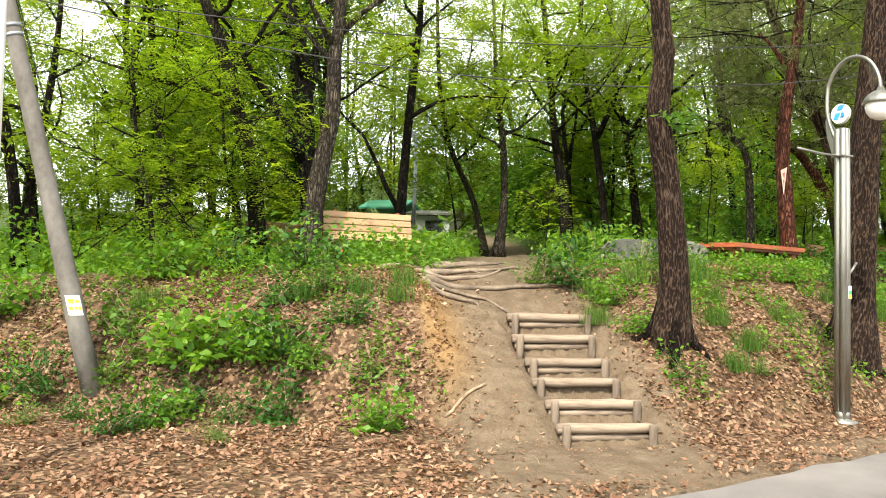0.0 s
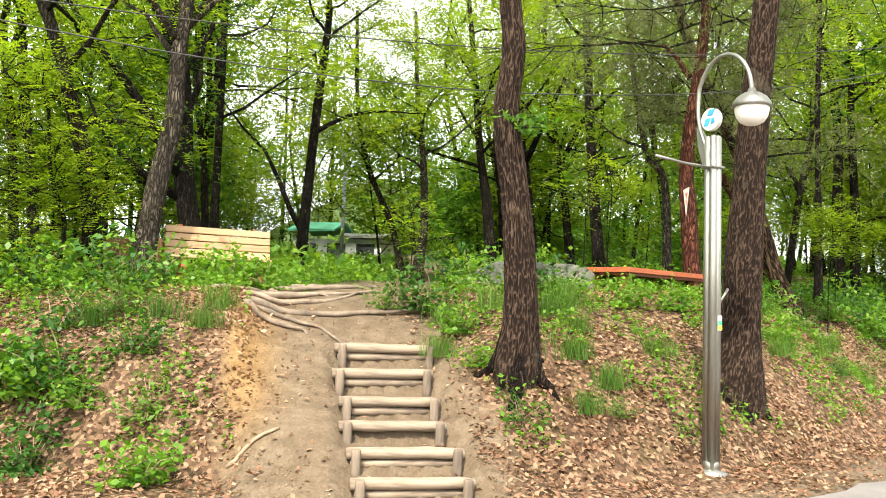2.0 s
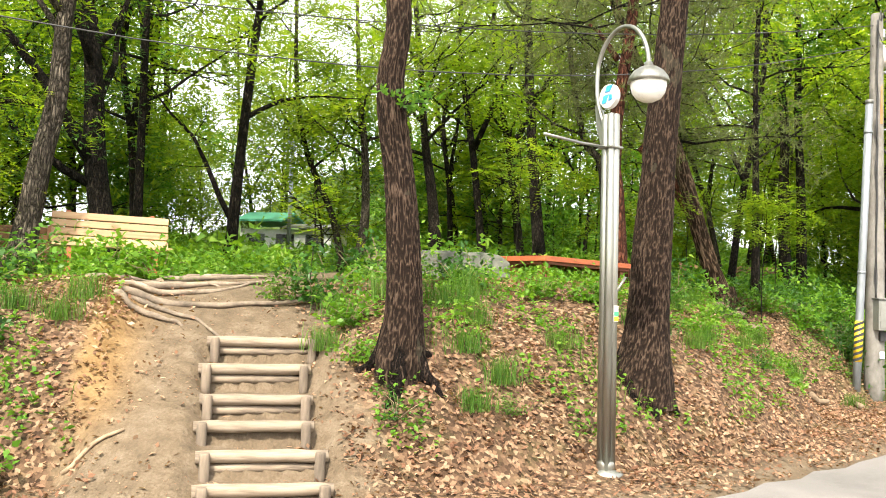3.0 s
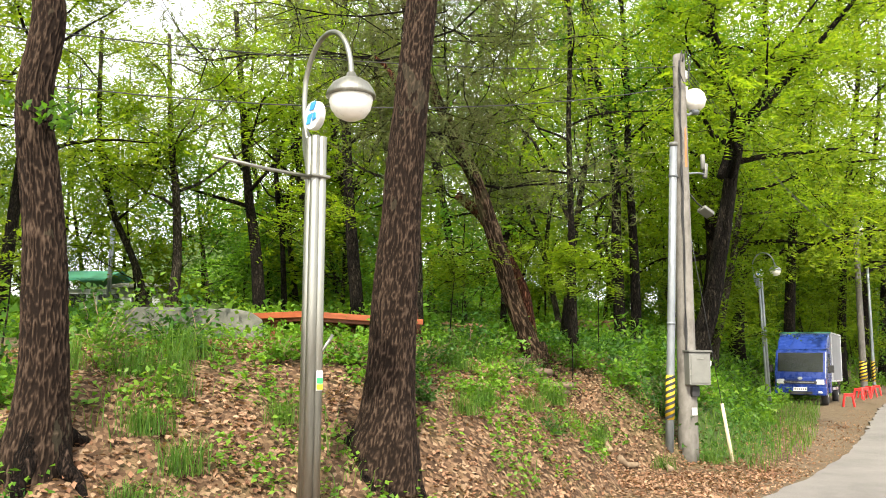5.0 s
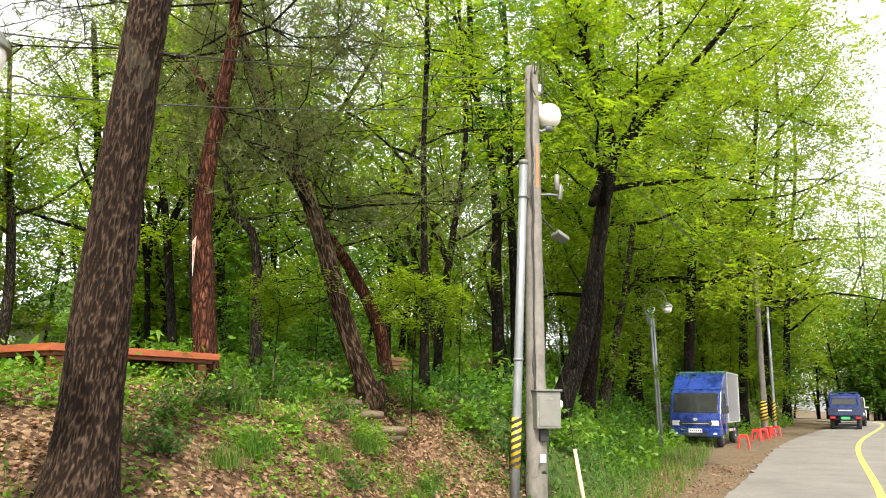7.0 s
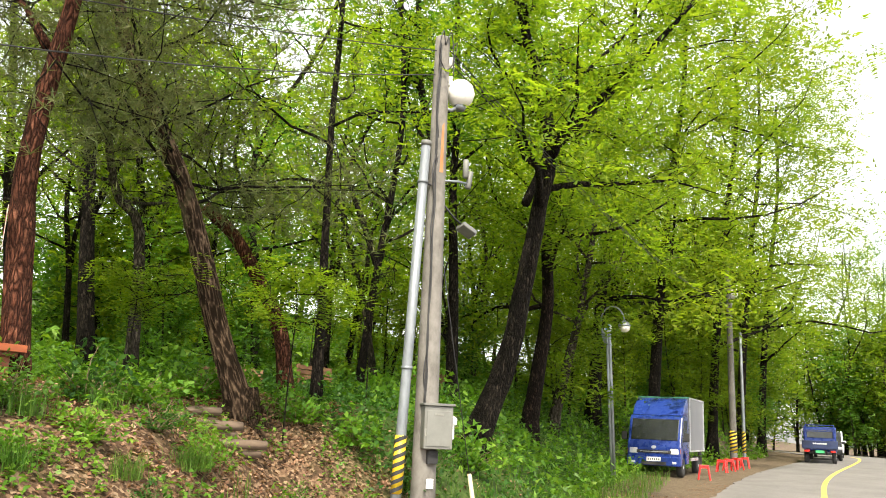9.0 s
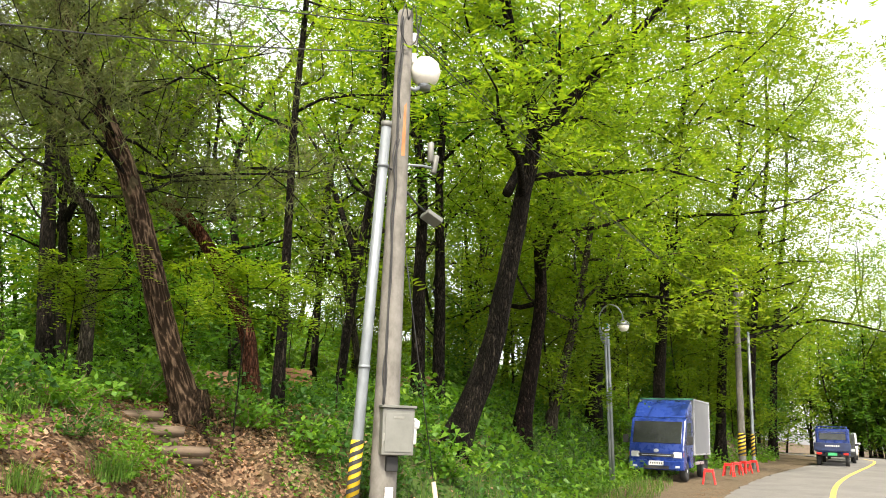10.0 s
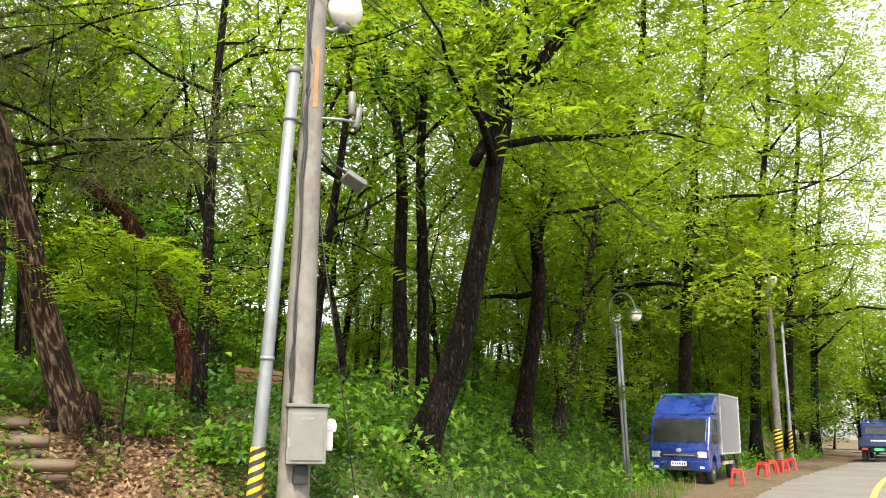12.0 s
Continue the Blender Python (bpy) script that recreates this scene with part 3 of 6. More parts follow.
def limbs_of(rng, trunk, r_of, count, start, spread, rise=(0.25, 0.9), twigs=5, sub=0.42, forks=(), stout=0.5):
    """Limbs and twigs about a trunk: lines with radii, and the places where leaves hang."""
    lines, spots = [], []
    n = len(trunk)
    turn = rng.uniform(0, 6.28)
    top = []
    for k in range(count):
        u = start + (1 - start) * (k + 0.5) / count
        i = min(n - 1, int(u * (n - 1)))
        turn += 2.4 + rng.uniform(-0.5, 0.5)
        el = rng.uniform(*rise)
        way = Vector((math.cos(turn) * math.cos(el), math.sin(turn) * math.cos(el), math.sin(el)))
        top.append((trunk[i], way, spread * rng.uniform(0.65, 1.15) * (1.15 - 0.45 * (u - start) / max(0.01, 1 - start)), r_of[i] * stout))
    for q, way, length, r in top + list(forks):
        main = r > 0.1
        line = wander(rng, q, way, length, 6, 0.09 if main else 0.2, 0.05)
        lines.append((line, thinning(max(r, min(0.014, r_of[0] * 0.45)), min(0.006, r_of[0] * 0.25), 7), 7))
        for j in range(twigs):
            at_i = 1 + int(rng.uniform(0.12, 1.0) * 5)
            w = Vector(rng.normal(size=3)) + (line[-1] - line[0]).normalized() * 0.8
            w.z *= 0.6
            tw = wander(rng, line[at_i], w, length * sub * rng.uniform(0.6, 1.2), 3, 0.3, 0.0)
            lines.append((tw, thinning(0.011, 0.004, 4), 3))
            spots += tw[1:]
        spots += line[3:]
    return lines, spots


def scatter(rng, spots, n, sigma):
    a = np.array([tuple(s) for s in spots])
    return a[rng.integers(0, len(a), n)] + rng.normal(size=(n, 3)) * np.array([sigma, sigma, sigma * 0.6])


def woody(lines, mat, tree):
    """Each limb is a part; the thin twigs stay together."""
    twig = Geo()
    for pts, rr, sd in lines:
        if sd > 4:
            part("limb", Geo().tube(pts, rr, sd if rr[0] > 0.06 else 5), mat, tree, "", True)
        else:
            twig.tube(pts, rr, sd)
    tagged(part("twig", twig, mat, tree, "", True), kind="stuff")


def broadleaf(name, base, trunk, r0, r1, m_bark, m_leaf, label, seed, count=9, start=0.3, spread=2.6, leaves=5000, size=(0.13, 0.06), rise=(0.15, 0.9), forks=(), pinnate=0, sides=12, flared=0.5, ridges=0.0, sigma=0.32, group="trees of the wood", twigs=5, up=0.45, dense=2.1):
    """A tree: trunk with limbs, and a crown of separate leaves. The trunk's points are relative to its base."""
    rng = np.random.default_rng(seed)
    tree = thing(name, Matrix.Translation(base), label, "tree", group)
    line = smooth_line(trunk, 7 if ridges else 4)
    n = len(line)
    radii = flare(thinning(r0, r1, n, 0.8), line, flared, 0.9)
    line[0] = line[0] - Vector((0, 0, 0.25))
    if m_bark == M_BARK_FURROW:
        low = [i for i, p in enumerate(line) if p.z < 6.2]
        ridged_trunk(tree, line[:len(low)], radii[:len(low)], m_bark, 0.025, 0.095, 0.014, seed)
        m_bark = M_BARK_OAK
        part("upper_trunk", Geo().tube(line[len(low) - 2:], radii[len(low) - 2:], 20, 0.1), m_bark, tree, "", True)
    else:
        part("trunk", Geo().tube(line, radii, sides, 0.12, None, ridges), m_bark, tree, "", True)
    lines, spots = limbs_of(rng, line, radii, count, start, spread, rise, twigs, forks=forks)
    woody(lines, m_bark, tree)
    quads = []
    if pinnate:
        quads.append(pinnate_quads(rng, scatter(rng, spots, pinnate, sigma * 0.8), 0.30, 6, 0.07, 0.03))
    fine = leaves > 1900
    if leaves:
        if fine:
            leaves, size = int(leaves * dense), (size[0] * 0.84, size[1] * 0.84)
        third = leaves // 3
        quads.append(leaf_quads(rng, scatter(rng, spots, third, sigma * 0.8), size[0] * 0.9, size[1] * 0.95, up))
        quads.append(pinnate_quads(rng, scatter(rng, spots, (leaves - third) // 8, sigma), size[0] * 2.5, 4, size[0] * 0.85, size[1] * 0.9))
    quads = np.concatenate(quads)
    tagged(part("crown", quads_mesh("crown", slim(quads) if fine else quads, m_leaf), m_leaf, tree), kind="stuff")
    return tree


def ridged_trunk(tree, line, radii, mat, wide, long, depth, seed, sides=150, step=0.026):
    """A trunk whose bark stands out in short upright ridges, modelled as relief."""
    pts, rr = [], []
    for i in range(len(line) - 1):
        k = max(1, int((line[i + 1] - line[i]).length / step))
        for j in range(k):
            pts.append(line[i].lerp(line[i + 1], j / k))
            rr.append(radii[i] + (radii[i + 1] - radii[i]) * j / k)
    n = len(pts)
    P, R = np.array([tuple(p) for p in pts]), np.array(rr)
    ang = np.arange(sides) * 2 * np.pi / sides
    cx, sy = np.cos(ang), np.sin(ang)
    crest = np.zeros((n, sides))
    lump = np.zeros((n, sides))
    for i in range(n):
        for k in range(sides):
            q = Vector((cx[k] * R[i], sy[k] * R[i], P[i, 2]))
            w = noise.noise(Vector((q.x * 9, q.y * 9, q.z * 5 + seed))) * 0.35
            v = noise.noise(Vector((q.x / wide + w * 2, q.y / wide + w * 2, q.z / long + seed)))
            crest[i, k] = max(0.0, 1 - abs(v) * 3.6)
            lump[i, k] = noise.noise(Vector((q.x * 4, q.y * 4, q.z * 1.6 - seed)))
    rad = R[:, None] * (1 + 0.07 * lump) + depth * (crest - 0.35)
    V = np.stack([P[:, None, 0] + cx * rad, P[:, None, 1] + sy * rad, np.repeat(P[:, None, 2], sides, 1)], axis=2).reshape(-1, 3)
    f = [(i * sides + k, i * sides + (k + 1) % sides, (i + 1) * sides + (k + 1) % sides, (i + 1) * sides + k) for i in range(n - 1) for k in range(sides)]
    f.append(tuple(range((n - 1) * sides, n * sides)))
    me = bpy.data.meshes.new("trunk")
    me.from_pydata(V.tolist(), [], f)
    me.shade_smooth()
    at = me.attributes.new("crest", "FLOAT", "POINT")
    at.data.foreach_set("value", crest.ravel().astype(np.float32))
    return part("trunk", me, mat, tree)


def add_roots(tree, r, mat, n, reach, seed):
    """Spreading roots about the foot of a trunk, following the land."""
    rng = np.random.default_rng(seed)
    bx, by, bz = tree.matrix_basis.translation
    for k in range(n):
        a = 6.28 * k / n + rng.uniform(-0.3, 0.3)
        pts = [(math.cos(a) * r * 0.35, math.sin(a) * r * 0.35, r * 1.9)]
        for j in range(1, 6):
            d = r * 0.6 + reach * j / 5 * rng.uniform(0.9, 1.1)
            a += rng.normal() * 0.12
            x, y = math.cos(a) * d, math.sin(a) * d
            pts.append((x, y, ground(bx + x, by + y) - bz + r * (0.55, 0.22, 0.05, -0.05, -0.25)[j - 1]))
        part("root", Geo().tube(smooth_line(pts, 3), thinning(r * 0.62, r * 0.12, 16, 0.7), 10, 0.2), mat, tree, "", True)


def standing(pts):
    """The foot of a trunk put on the land, its points relative to that."""
    b = (pts[0][0], pts[0][1], ground(pts[0][0], pts[0][1]))
    return b, [(0, 0, 0)] + [(x - b[0], y - b[1], z - b[2]) for x, y, z in pts[1:]]


# the two dark trunks on the bank
b, tr = standing([(8.06, 6.48, 0.9), (8.05, 6.45, 1.84), (8.0, 6.52, 2.84), (7.9, 6.6, 3.71), (7.95, 6.57, 4.39), (7.9, 6.62, 5.2), (7.8, 6.7, 8.0), (7.6, 6.8, 11.0)])
oak = broadleaf("oak_tree", b, tr, 0.185, 0.08, M_BARK_FURROW, M_OAK, "dark furrowed oak trunk beside the log steps", 11, 8, 0.84, 3.4, 1600, sides=40, flared=0.35, ridges=0.2)
add_roots(oak, 0.19, M_BARK_OAK, 5, 0.35, 1)
b, tr = standing([(10.95, 5.85, 0.8), (10.98, 5.8, 2.12), (11.02, 5.76, 3.14), (11.08, 5.72, 4.21), (11.16, 5.66, 5.33), (11.4, 5.5, 8.0), (11.5, 5.3, 11.5)])
oak = broadleaf("oak_tree", b, tr, 0.245, 0.11, M_BARK_FURROW, M_OAK, "thick dark furrowed oak trunk behind the steel lamp post", 12, 8, 0.84, 3.6, 1600, sides=48, flared=0.5, ridges=0.2)
add_roots(oak, 0.25, M_BARK_OAK, 6, 0.26, 2)

# a leafy sprig on the nearer oak trunk
sprig = thing("oak_sprig", pose(7.80, 6.45, 3.55, 0, 0, 0), "leafy green sprig growing from the oak trunk", "sprig")
g, tips, r2 = Geo(), [], np.random.default_rng(19)
for k in range(7):
    a = -2.2 + 0.45 * k
    ln = wander(r2, (0.12, 0.05, 0.0), (math.cos(a), math.sin(a), 0.35), 0.42, 4, 0.2, -0.06)
    g.tube(ln, thinning(0.008, 0.003, 5), 4)
    tips += ln[1:]
tagged(part("twig", g, M_BARK_OAK, sprig), kind="stuff")
tagged(part("foliage", quads_mesh("foliage", leaf_quads(r2, scatter(r2, tips, 170, 0.07), 0.085, 0.035, 0.5), M_OAK), M_OAK, sprig), kind="stuff")

# trees about the bench
b, tr = standing([(5.9, 11.73, 2.0), (6.07, 11.65, 3.21), (6.22, 11.58, 4.19), (6.23, 11.58, 5.07), (6.3, 11.56, 5.96), (6.3, 11.6, 8.5), (6.0, 11.8, 10.5)])
broadleaf("locust_tree", b, tr, 0.17, 0.06, M_BARK_PALE, M_LOCUST, "leaning grey-brown locust tree behind the bench", 13, 10, 0.45, 3.0, 3200, (0.10, 0.045), pinnate=330, sides=16, ridges=0.12)
b, tr = standing([(8.52, 16.05, 2.6), (8.18, 16.22, 3.91), (8.08, 16.27, 5.36), (7.93, 16.35, 6.81), (7.75, 16.44, 7.52), (7.6, 16.6, 11.0)])
broadleaf("locust_tree", b, tr, 0.25, 0.09, M_BARK_DARK, M_DARKLEAF, "nearly black forked tree trunk behind the bench", 14, 9, 0.35, 3.4, 6500, (0.12, 0.055), forks=[(Vector(tr[1]), Vector((-0.45, 0.2, 0.85)), 5.2, 0.14), (Vector(tr[1]) - Vector((0.1, 0, 0.3)), Vector((-0.8, 0.2, 0.35)), 3.2, 0.09)])
b, tr = standing([(5.66, 12.83, 2.0), (5.51, 12.87, 3.18), (5.27, 12.95, 4.22), (4.95, 13.04, 5.33), (4.64, 13.14, 6.18), (4.4, 13.2, 7.5), (4.0, 13.3, 10.0)])
broadleaf("locust_tree", b, tr, 0.15, 0.05, M_BARK_GREEN, M_LOCUST, "leaning grey-green locust tree on the crest", 15, 11, 0.28, 2.8, 3000, (0.10, 0.045), pinnate=420, sides=14, ridges=0.1)
b, tr = standing([(3.9, 12.6, 1.8), (3.8, 12.6, 2.6), (3.6, 12.7, 3.6), (3.5, 12.8, 5.0)])
broadleaf("young_locust_tree", b, tr, 0.05, 0.02, M_BARK_GREEN, M_LOCUST, "young locust with drooping feathery compound leaves", 16, 14, 0.2, 1.9, 600, (0.07, 0.03), pinnate=1300, rise=(-0.1, 0.6), sides=8, flared=0.1)
b, tr = standing([(5.0, 12.4, 1.8), (5.1, 12.4, 2.6), (4.9, 12.5, 3.3), (4.8, 12.5, 4.4)])
broadleaf("young_locust_tree", b, tr, 0.04, 0.02, M_BARK_GREEN, M_LOCUST, "young locust with drooping feathery compound leaves", 17, 10, 0.25, 1.5, 300, (0.07, 0.03), pinnate=700, rise=(-0.1, 0.6), sides=8, flared=0.1)
for k, (x, y, lean, r, mb) in enumerate([(2.6, 15.5, -0.9, 0.11, M_BARK_DARK), (1.2, 17.5, -0.7, 0.13, M_BARK_GREEN), (3.4, 20.5, 0.6, 0.12, M_BARK_DARK), (6.2, 19.0, -0.5, 0.14, M_BARK_DARK), (-0.6, 15.0, 0.3, 0.12, M_BARK_GREEN), (4.6, 25.0, -0.6, 0.12, M_BARK_DARK), (0.4, 24.0, 0.8, 0.13, M_BARK_DARK), (8.0, 25.5, 0.4, 0.14, M_BARK_DARK)]):
    z = ground(x, y)
    broadleaf("locust_tree", (x, y, z), [(0, 0, 0), (lean * 0.3, 0.1, 2.2), (lean * 0.9, 0.2, 4.6), (lean * 1.2, 0.4, 7.2), (lean * 1.2, 0.5, 10.0)], r, 0.04, mb, M_LOCUST, "slim leaning locust tree at the edge of the terrace", 20 + k, 10, 0.25, 2.7, 3600, (0.12, 0.055))

# trees along the footpath
b, tr = standing([(12.14, 18.75, 3.0), (12.28, 18.67, 5.29), (12.44, 18.56, 7.87), (12.5, 18.53, 9.09), (12.4, 18.6, 12.0)])
broadleaf("locust_tree", b, tr, 0.15, 0.06, M_BARK_DARK, M_LOCUST, "slim forked locust tree beside the footpath", 31, 9, 0.42, 3.2, 6000, (0.14, 0.065), forks=[(Vector(tr[1]) * 0.35, Vector((-0.45, 0.3, 0.9)), 4.6, 0.08), (Vector(tr[1]) * 1.2, Vector((0.6, -0.3, 0.6)), 3.2, 0.07)])
b, tr = standing([(16.81, 20.25, 2.5), (16.95, 20.15, 4.06), (16.86, 20.22, 6.18), (16.7, 20.33, 7.43), (16.5, 20.4, 10.5)])
broadleaf("locust_tree", b, tr, 0.17, 0.05, M_BARK_PALE, M_LOCUST, "slim locust tree with a pale worn foot on the path", 32, 10, 0.45, 3.2, 6500, (0.14, 0.065), flared=0.7)
b, tr = standing([(16.4, 20.3, 2.5), (16.1, 20.6, 4.03), (15.5, 21.1, 5.78), (15.2, 21.35, 7.72), (15.2, 21.6, 10.5)])
broadleaf("locust_tree", b, tr, 0.12, 0.05, M_BARK_GREEN, M_LOCUST, "slim leaning locust tree beside the footpath", 33, 9, 0.45, 3.0, 5500, (0.14, 0.065))
b, tr = standing([(19.6, 20.0, 2.8), (19.4, 20.2, 5.09), (19.2, 20.35, 6.54), (19.0, 20.5, 8.93), (18.8, 20.8, 12.0)])
broadleaf("locust_tree", b, tr, 0.20, 0.07, M_BARK_DARK, M_LOCUST, "dark straight locust trunk beyond the footpath", 34, 10, 0.45, 3.4, 6500, (0.14, 0.065))


def pine(name, pts, r0, r1, label, seed, red, count, start, spread, tufts, stub=()):
    """A pine with needle tufts on long thin limbs."""
    rng = np.random.default_rng(seed)
    b, tr = standing(pts)
    tree = thing(name, Matrix.Translation(b), label, "tree", "pines")
    line = smooth_line(tr, 6)
    n = len(line)
    radii = flare(thinning(r0, r1, n, 0.9), line, 0.4, 0.7)
    line[0] = line[0] - Vector((-0.06, 0.05, 0.45))
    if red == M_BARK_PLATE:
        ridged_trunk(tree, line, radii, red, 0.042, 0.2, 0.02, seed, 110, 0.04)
    else:
        part("trunk", Geo().tube(line, radii, 24, 0.14, None, 0.14), red, tree, "", True)
    lines, spots = limbs_of(rng, line, radii, count, start, spread, (-0.25, 0.45), 9, 0.5, (), 0.22)
    woody(lines, M_BARK_DARK, tree)
    for q, way, ln, r in stub:
        part("limb", Geo().tube(wander(rng, q, way, ln, 4, 0.15), thinning(r, r * 0.4, 5), 8), red, tree, "", True)
    if tufts:
        a = np.array([tuple(s) for s in spots])
        c = np.repeat(a[rng.integers(0, len(a), tufts)] + rng.normal(size=(tufts, 3)) * 0.2, 9, axis=0)
        d = unit(rng.normal(size=c.shape) + np.array([0, 0, 0.35]))
        s = unit(np.cross(d, rng.normal(size=c.shape))) * 0.006
        ln = rng.uniform(0.08, 0.15, (len(c), 1))
        part("needle_foliage", quads_mesh("needle_foliage", np.stack([c - s, c + s, c + d * ln + s * 0.3, c + d * ln - s * 0.3], axis=1), M_NEEDLE), M_NEEDLE, tree)
    return tree


pine("red_pine", [(14.16, 8.73, 2.0), (14.08, 8.8, 3.41), (14.04, 8.83, 4.17), (14.07, 8.8, 4.96), (14.16, 8.73, 5.77), (14.25, 8.66, 6.77), (14.26, 8.65, 7.45), (14.6, 8.6, 9.5)], 0.15, 0.06, "red-barked pine beside the timber platform", 41, M_BARK_RED, 12, 0.66, 3.2, 2200, [(Vector((-0.1, 0.08, 3.7)), Vector((-0.7, 0.3, 0.55)), 0.8, 0.06)])
black = pine("black_pine", [(17.27, 8.74, 1.81), (16.96, 8.97, 2.76), (16.66, 9.19, 3.94), (16.4, 9.38, 4.86), (16.03, 9.65, 5.79), (15.58, 9.98, 7.02), (15.13, 10.28, 9.02)], 0.175, 0.08, "leaning dark furrowed pine above the small log steps", 42, M_BARK_PLATE, 20, 0.45, 2.8, 5200)
add_roots(black, 0.17, M_BARK_PINE, 6, 0.4, 3)
pine("red_pine", [(19.85, 10.75, 2.3), (19.7, 10.85, 3.2), (19.35, 11.1, 4.1), (18.95, 11.4, 4.85), (18.5, 11.7, 5.3)], 0.14, 0.10, "bent broken-off pine trunk in the undergrowth", 43, M_BARK_RED, 2, 0.9, 0.8, 0)

# trees right of the small steps
b, tr = standing([(18.95, 9.11, 2.2), (18.93, 9.12, 3.79), (18.92, 9.13, 4.63), (18.9, 9.15, 6.4), (18.95, 9.14, 8.27), (19.1, 9.3, 11.5)])
broadleaf("locust_tree", b, tr, 0.085, 0.035, M_BARK_DARK, M_LOCUST, "thin straight locust trunk on the bank", 51, 7, 0.5, 2.6, 3800, (0.12, 0.055), forks=[(Vector((0, 0, 4.1)), Vector((-0.75, 0.4, 0.6)), 2.4, 0.03)])
b, tr = standing([(25.59, 12.03, 2.5), (25.54, 12.09, 5.06), (25.53, 12.09, 7.08), (25.38, 12.28, 8.89), (25.17, 12.54, 10.33), (25.0, 12.6, 13)])
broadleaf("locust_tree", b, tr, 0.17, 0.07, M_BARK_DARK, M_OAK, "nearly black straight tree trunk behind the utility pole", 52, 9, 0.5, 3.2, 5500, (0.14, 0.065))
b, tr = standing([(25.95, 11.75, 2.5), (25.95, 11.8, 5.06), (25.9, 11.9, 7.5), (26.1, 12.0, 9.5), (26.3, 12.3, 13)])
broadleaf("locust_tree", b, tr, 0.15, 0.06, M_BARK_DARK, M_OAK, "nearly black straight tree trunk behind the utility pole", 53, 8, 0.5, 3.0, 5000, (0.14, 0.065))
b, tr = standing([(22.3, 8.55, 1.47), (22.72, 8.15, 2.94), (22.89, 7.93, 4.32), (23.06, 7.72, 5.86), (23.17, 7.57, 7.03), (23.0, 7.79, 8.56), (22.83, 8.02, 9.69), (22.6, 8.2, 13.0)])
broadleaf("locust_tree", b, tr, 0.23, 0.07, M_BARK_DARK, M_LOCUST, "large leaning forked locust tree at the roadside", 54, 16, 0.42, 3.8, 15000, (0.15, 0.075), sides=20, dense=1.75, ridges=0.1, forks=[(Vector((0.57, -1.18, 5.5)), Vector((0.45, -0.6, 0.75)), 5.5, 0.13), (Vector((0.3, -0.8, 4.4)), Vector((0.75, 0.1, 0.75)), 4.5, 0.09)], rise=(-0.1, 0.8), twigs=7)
b, tr = standing([(28.6, 11.25, 1.5), (28.85, 11.1, 3.4), (29.0, 10.95, 5.0), (29.0, 11.0, 6.79), (29.2, 10.8, 8.17), (29.3, 10.8, 12.5)])
broadleaf("locust_tree", b, tr, 0.235, 0.08, M_BARK_OAK, M_LOCUST, "large straight brown locust tree at the roadside", 55, 14, 0.42, 4.0, 12000, (0.17, 0.085), sides=16, dense=1.75, rise=(-0.1, 0.8), twigs=7)
b, tr = standing([(31.98, 12.5, 1.83), (32.23, 12.1, 3.81), (32.45, 11.8, 5.44), (33, 11.6, 8.5), (33.2, 11.6, 12)])
broadleaf("locust_tree", b, tr, 0.17, 0.06, M_BARK_PALE, M_LOCUST, "leaning pale-barked locust tree behind the grey lamp", 56, 12, 0.4, 4.2, 10000, (0.18, 0.09), dense=1.75, rise=(-0.1, 0.8), twigs=7)
b, tr = standing([(44.5, 17.0, 2.8), (44.6, 16.9, 5.5), (44.8, 16.7, 7.6), (45.0, 16.4, 10), (45, 16, 13)])
broadleaf("spreading_tree", b, tr, 0.48, 0.12, M_BARK_DARK, M_LOCUST, "broad dark tree with wide spreading limbs over the road", 57, 16, 0.3, 7.0, 14000, (0.17, 0.08), rise=(-0.05, 0.8), twigs=8, sigma=0.45)
for k, (x, y, h, sp, n) in enumerate([(37.5, 14.0, 18.0, 5.8, 11500), (42.5, 13.9, 20.5, 7.0, 13000), (49.5, 14.0, 21.5, 7.6, 13000), (56.0, 14.8, 22.0, 8.0, 11000), (63.0, 15.8, 22.0, 8.0, 9500)]):
    broadleaf("spreading_tree", (x, y, ground(x, y)), [(0, 0, 0), (0.1, -0.3, h * 0.25), (0.0, -0.9, h * 0.5), (0.3, -1.5, h * 0.75), (0.3, -1.6, h)], 0.26, 0.06, M_BARK_DARK, M_LOCUST, "broad roadside tree with limbs reaching over the road", 90 + k, 17, 0.26, sp, n, (0.27, 0.135), rise=(-0.15, 0.75), twigs=7, sigma=0.55, dense=1.7)
b, tr = standing([(18.3, 14.4, 2.6), (18.0, 14.6, 5.77), (17.9, 14.8, 9.5), (17.9, 14.8, 12)])
broadleaf("locust_tree", b, tr, 0.17, 0.06, M_BARK_DARK, M_LOCUST, "dark straight trunk beyond the benches", 58, 9, 0.45, 3.2, 5500, (0.13, 0.06))
b, tr = standing([(17.53, 11.81, 2.5), (17.42, 11.87, 4.64), (17.0, 12.1, 5.4), (16.6, 12.3, 8.0), (16.5, 12.5, 10.5)])
broadleaf("locust_tree", b, tr, 0.11, 0.04, M_BARK_PALE, M_LOCUST, "slim brown locust tree on the terrace", 59, 9, 0.45, 2.8, 4500, (0.12, 0.055))

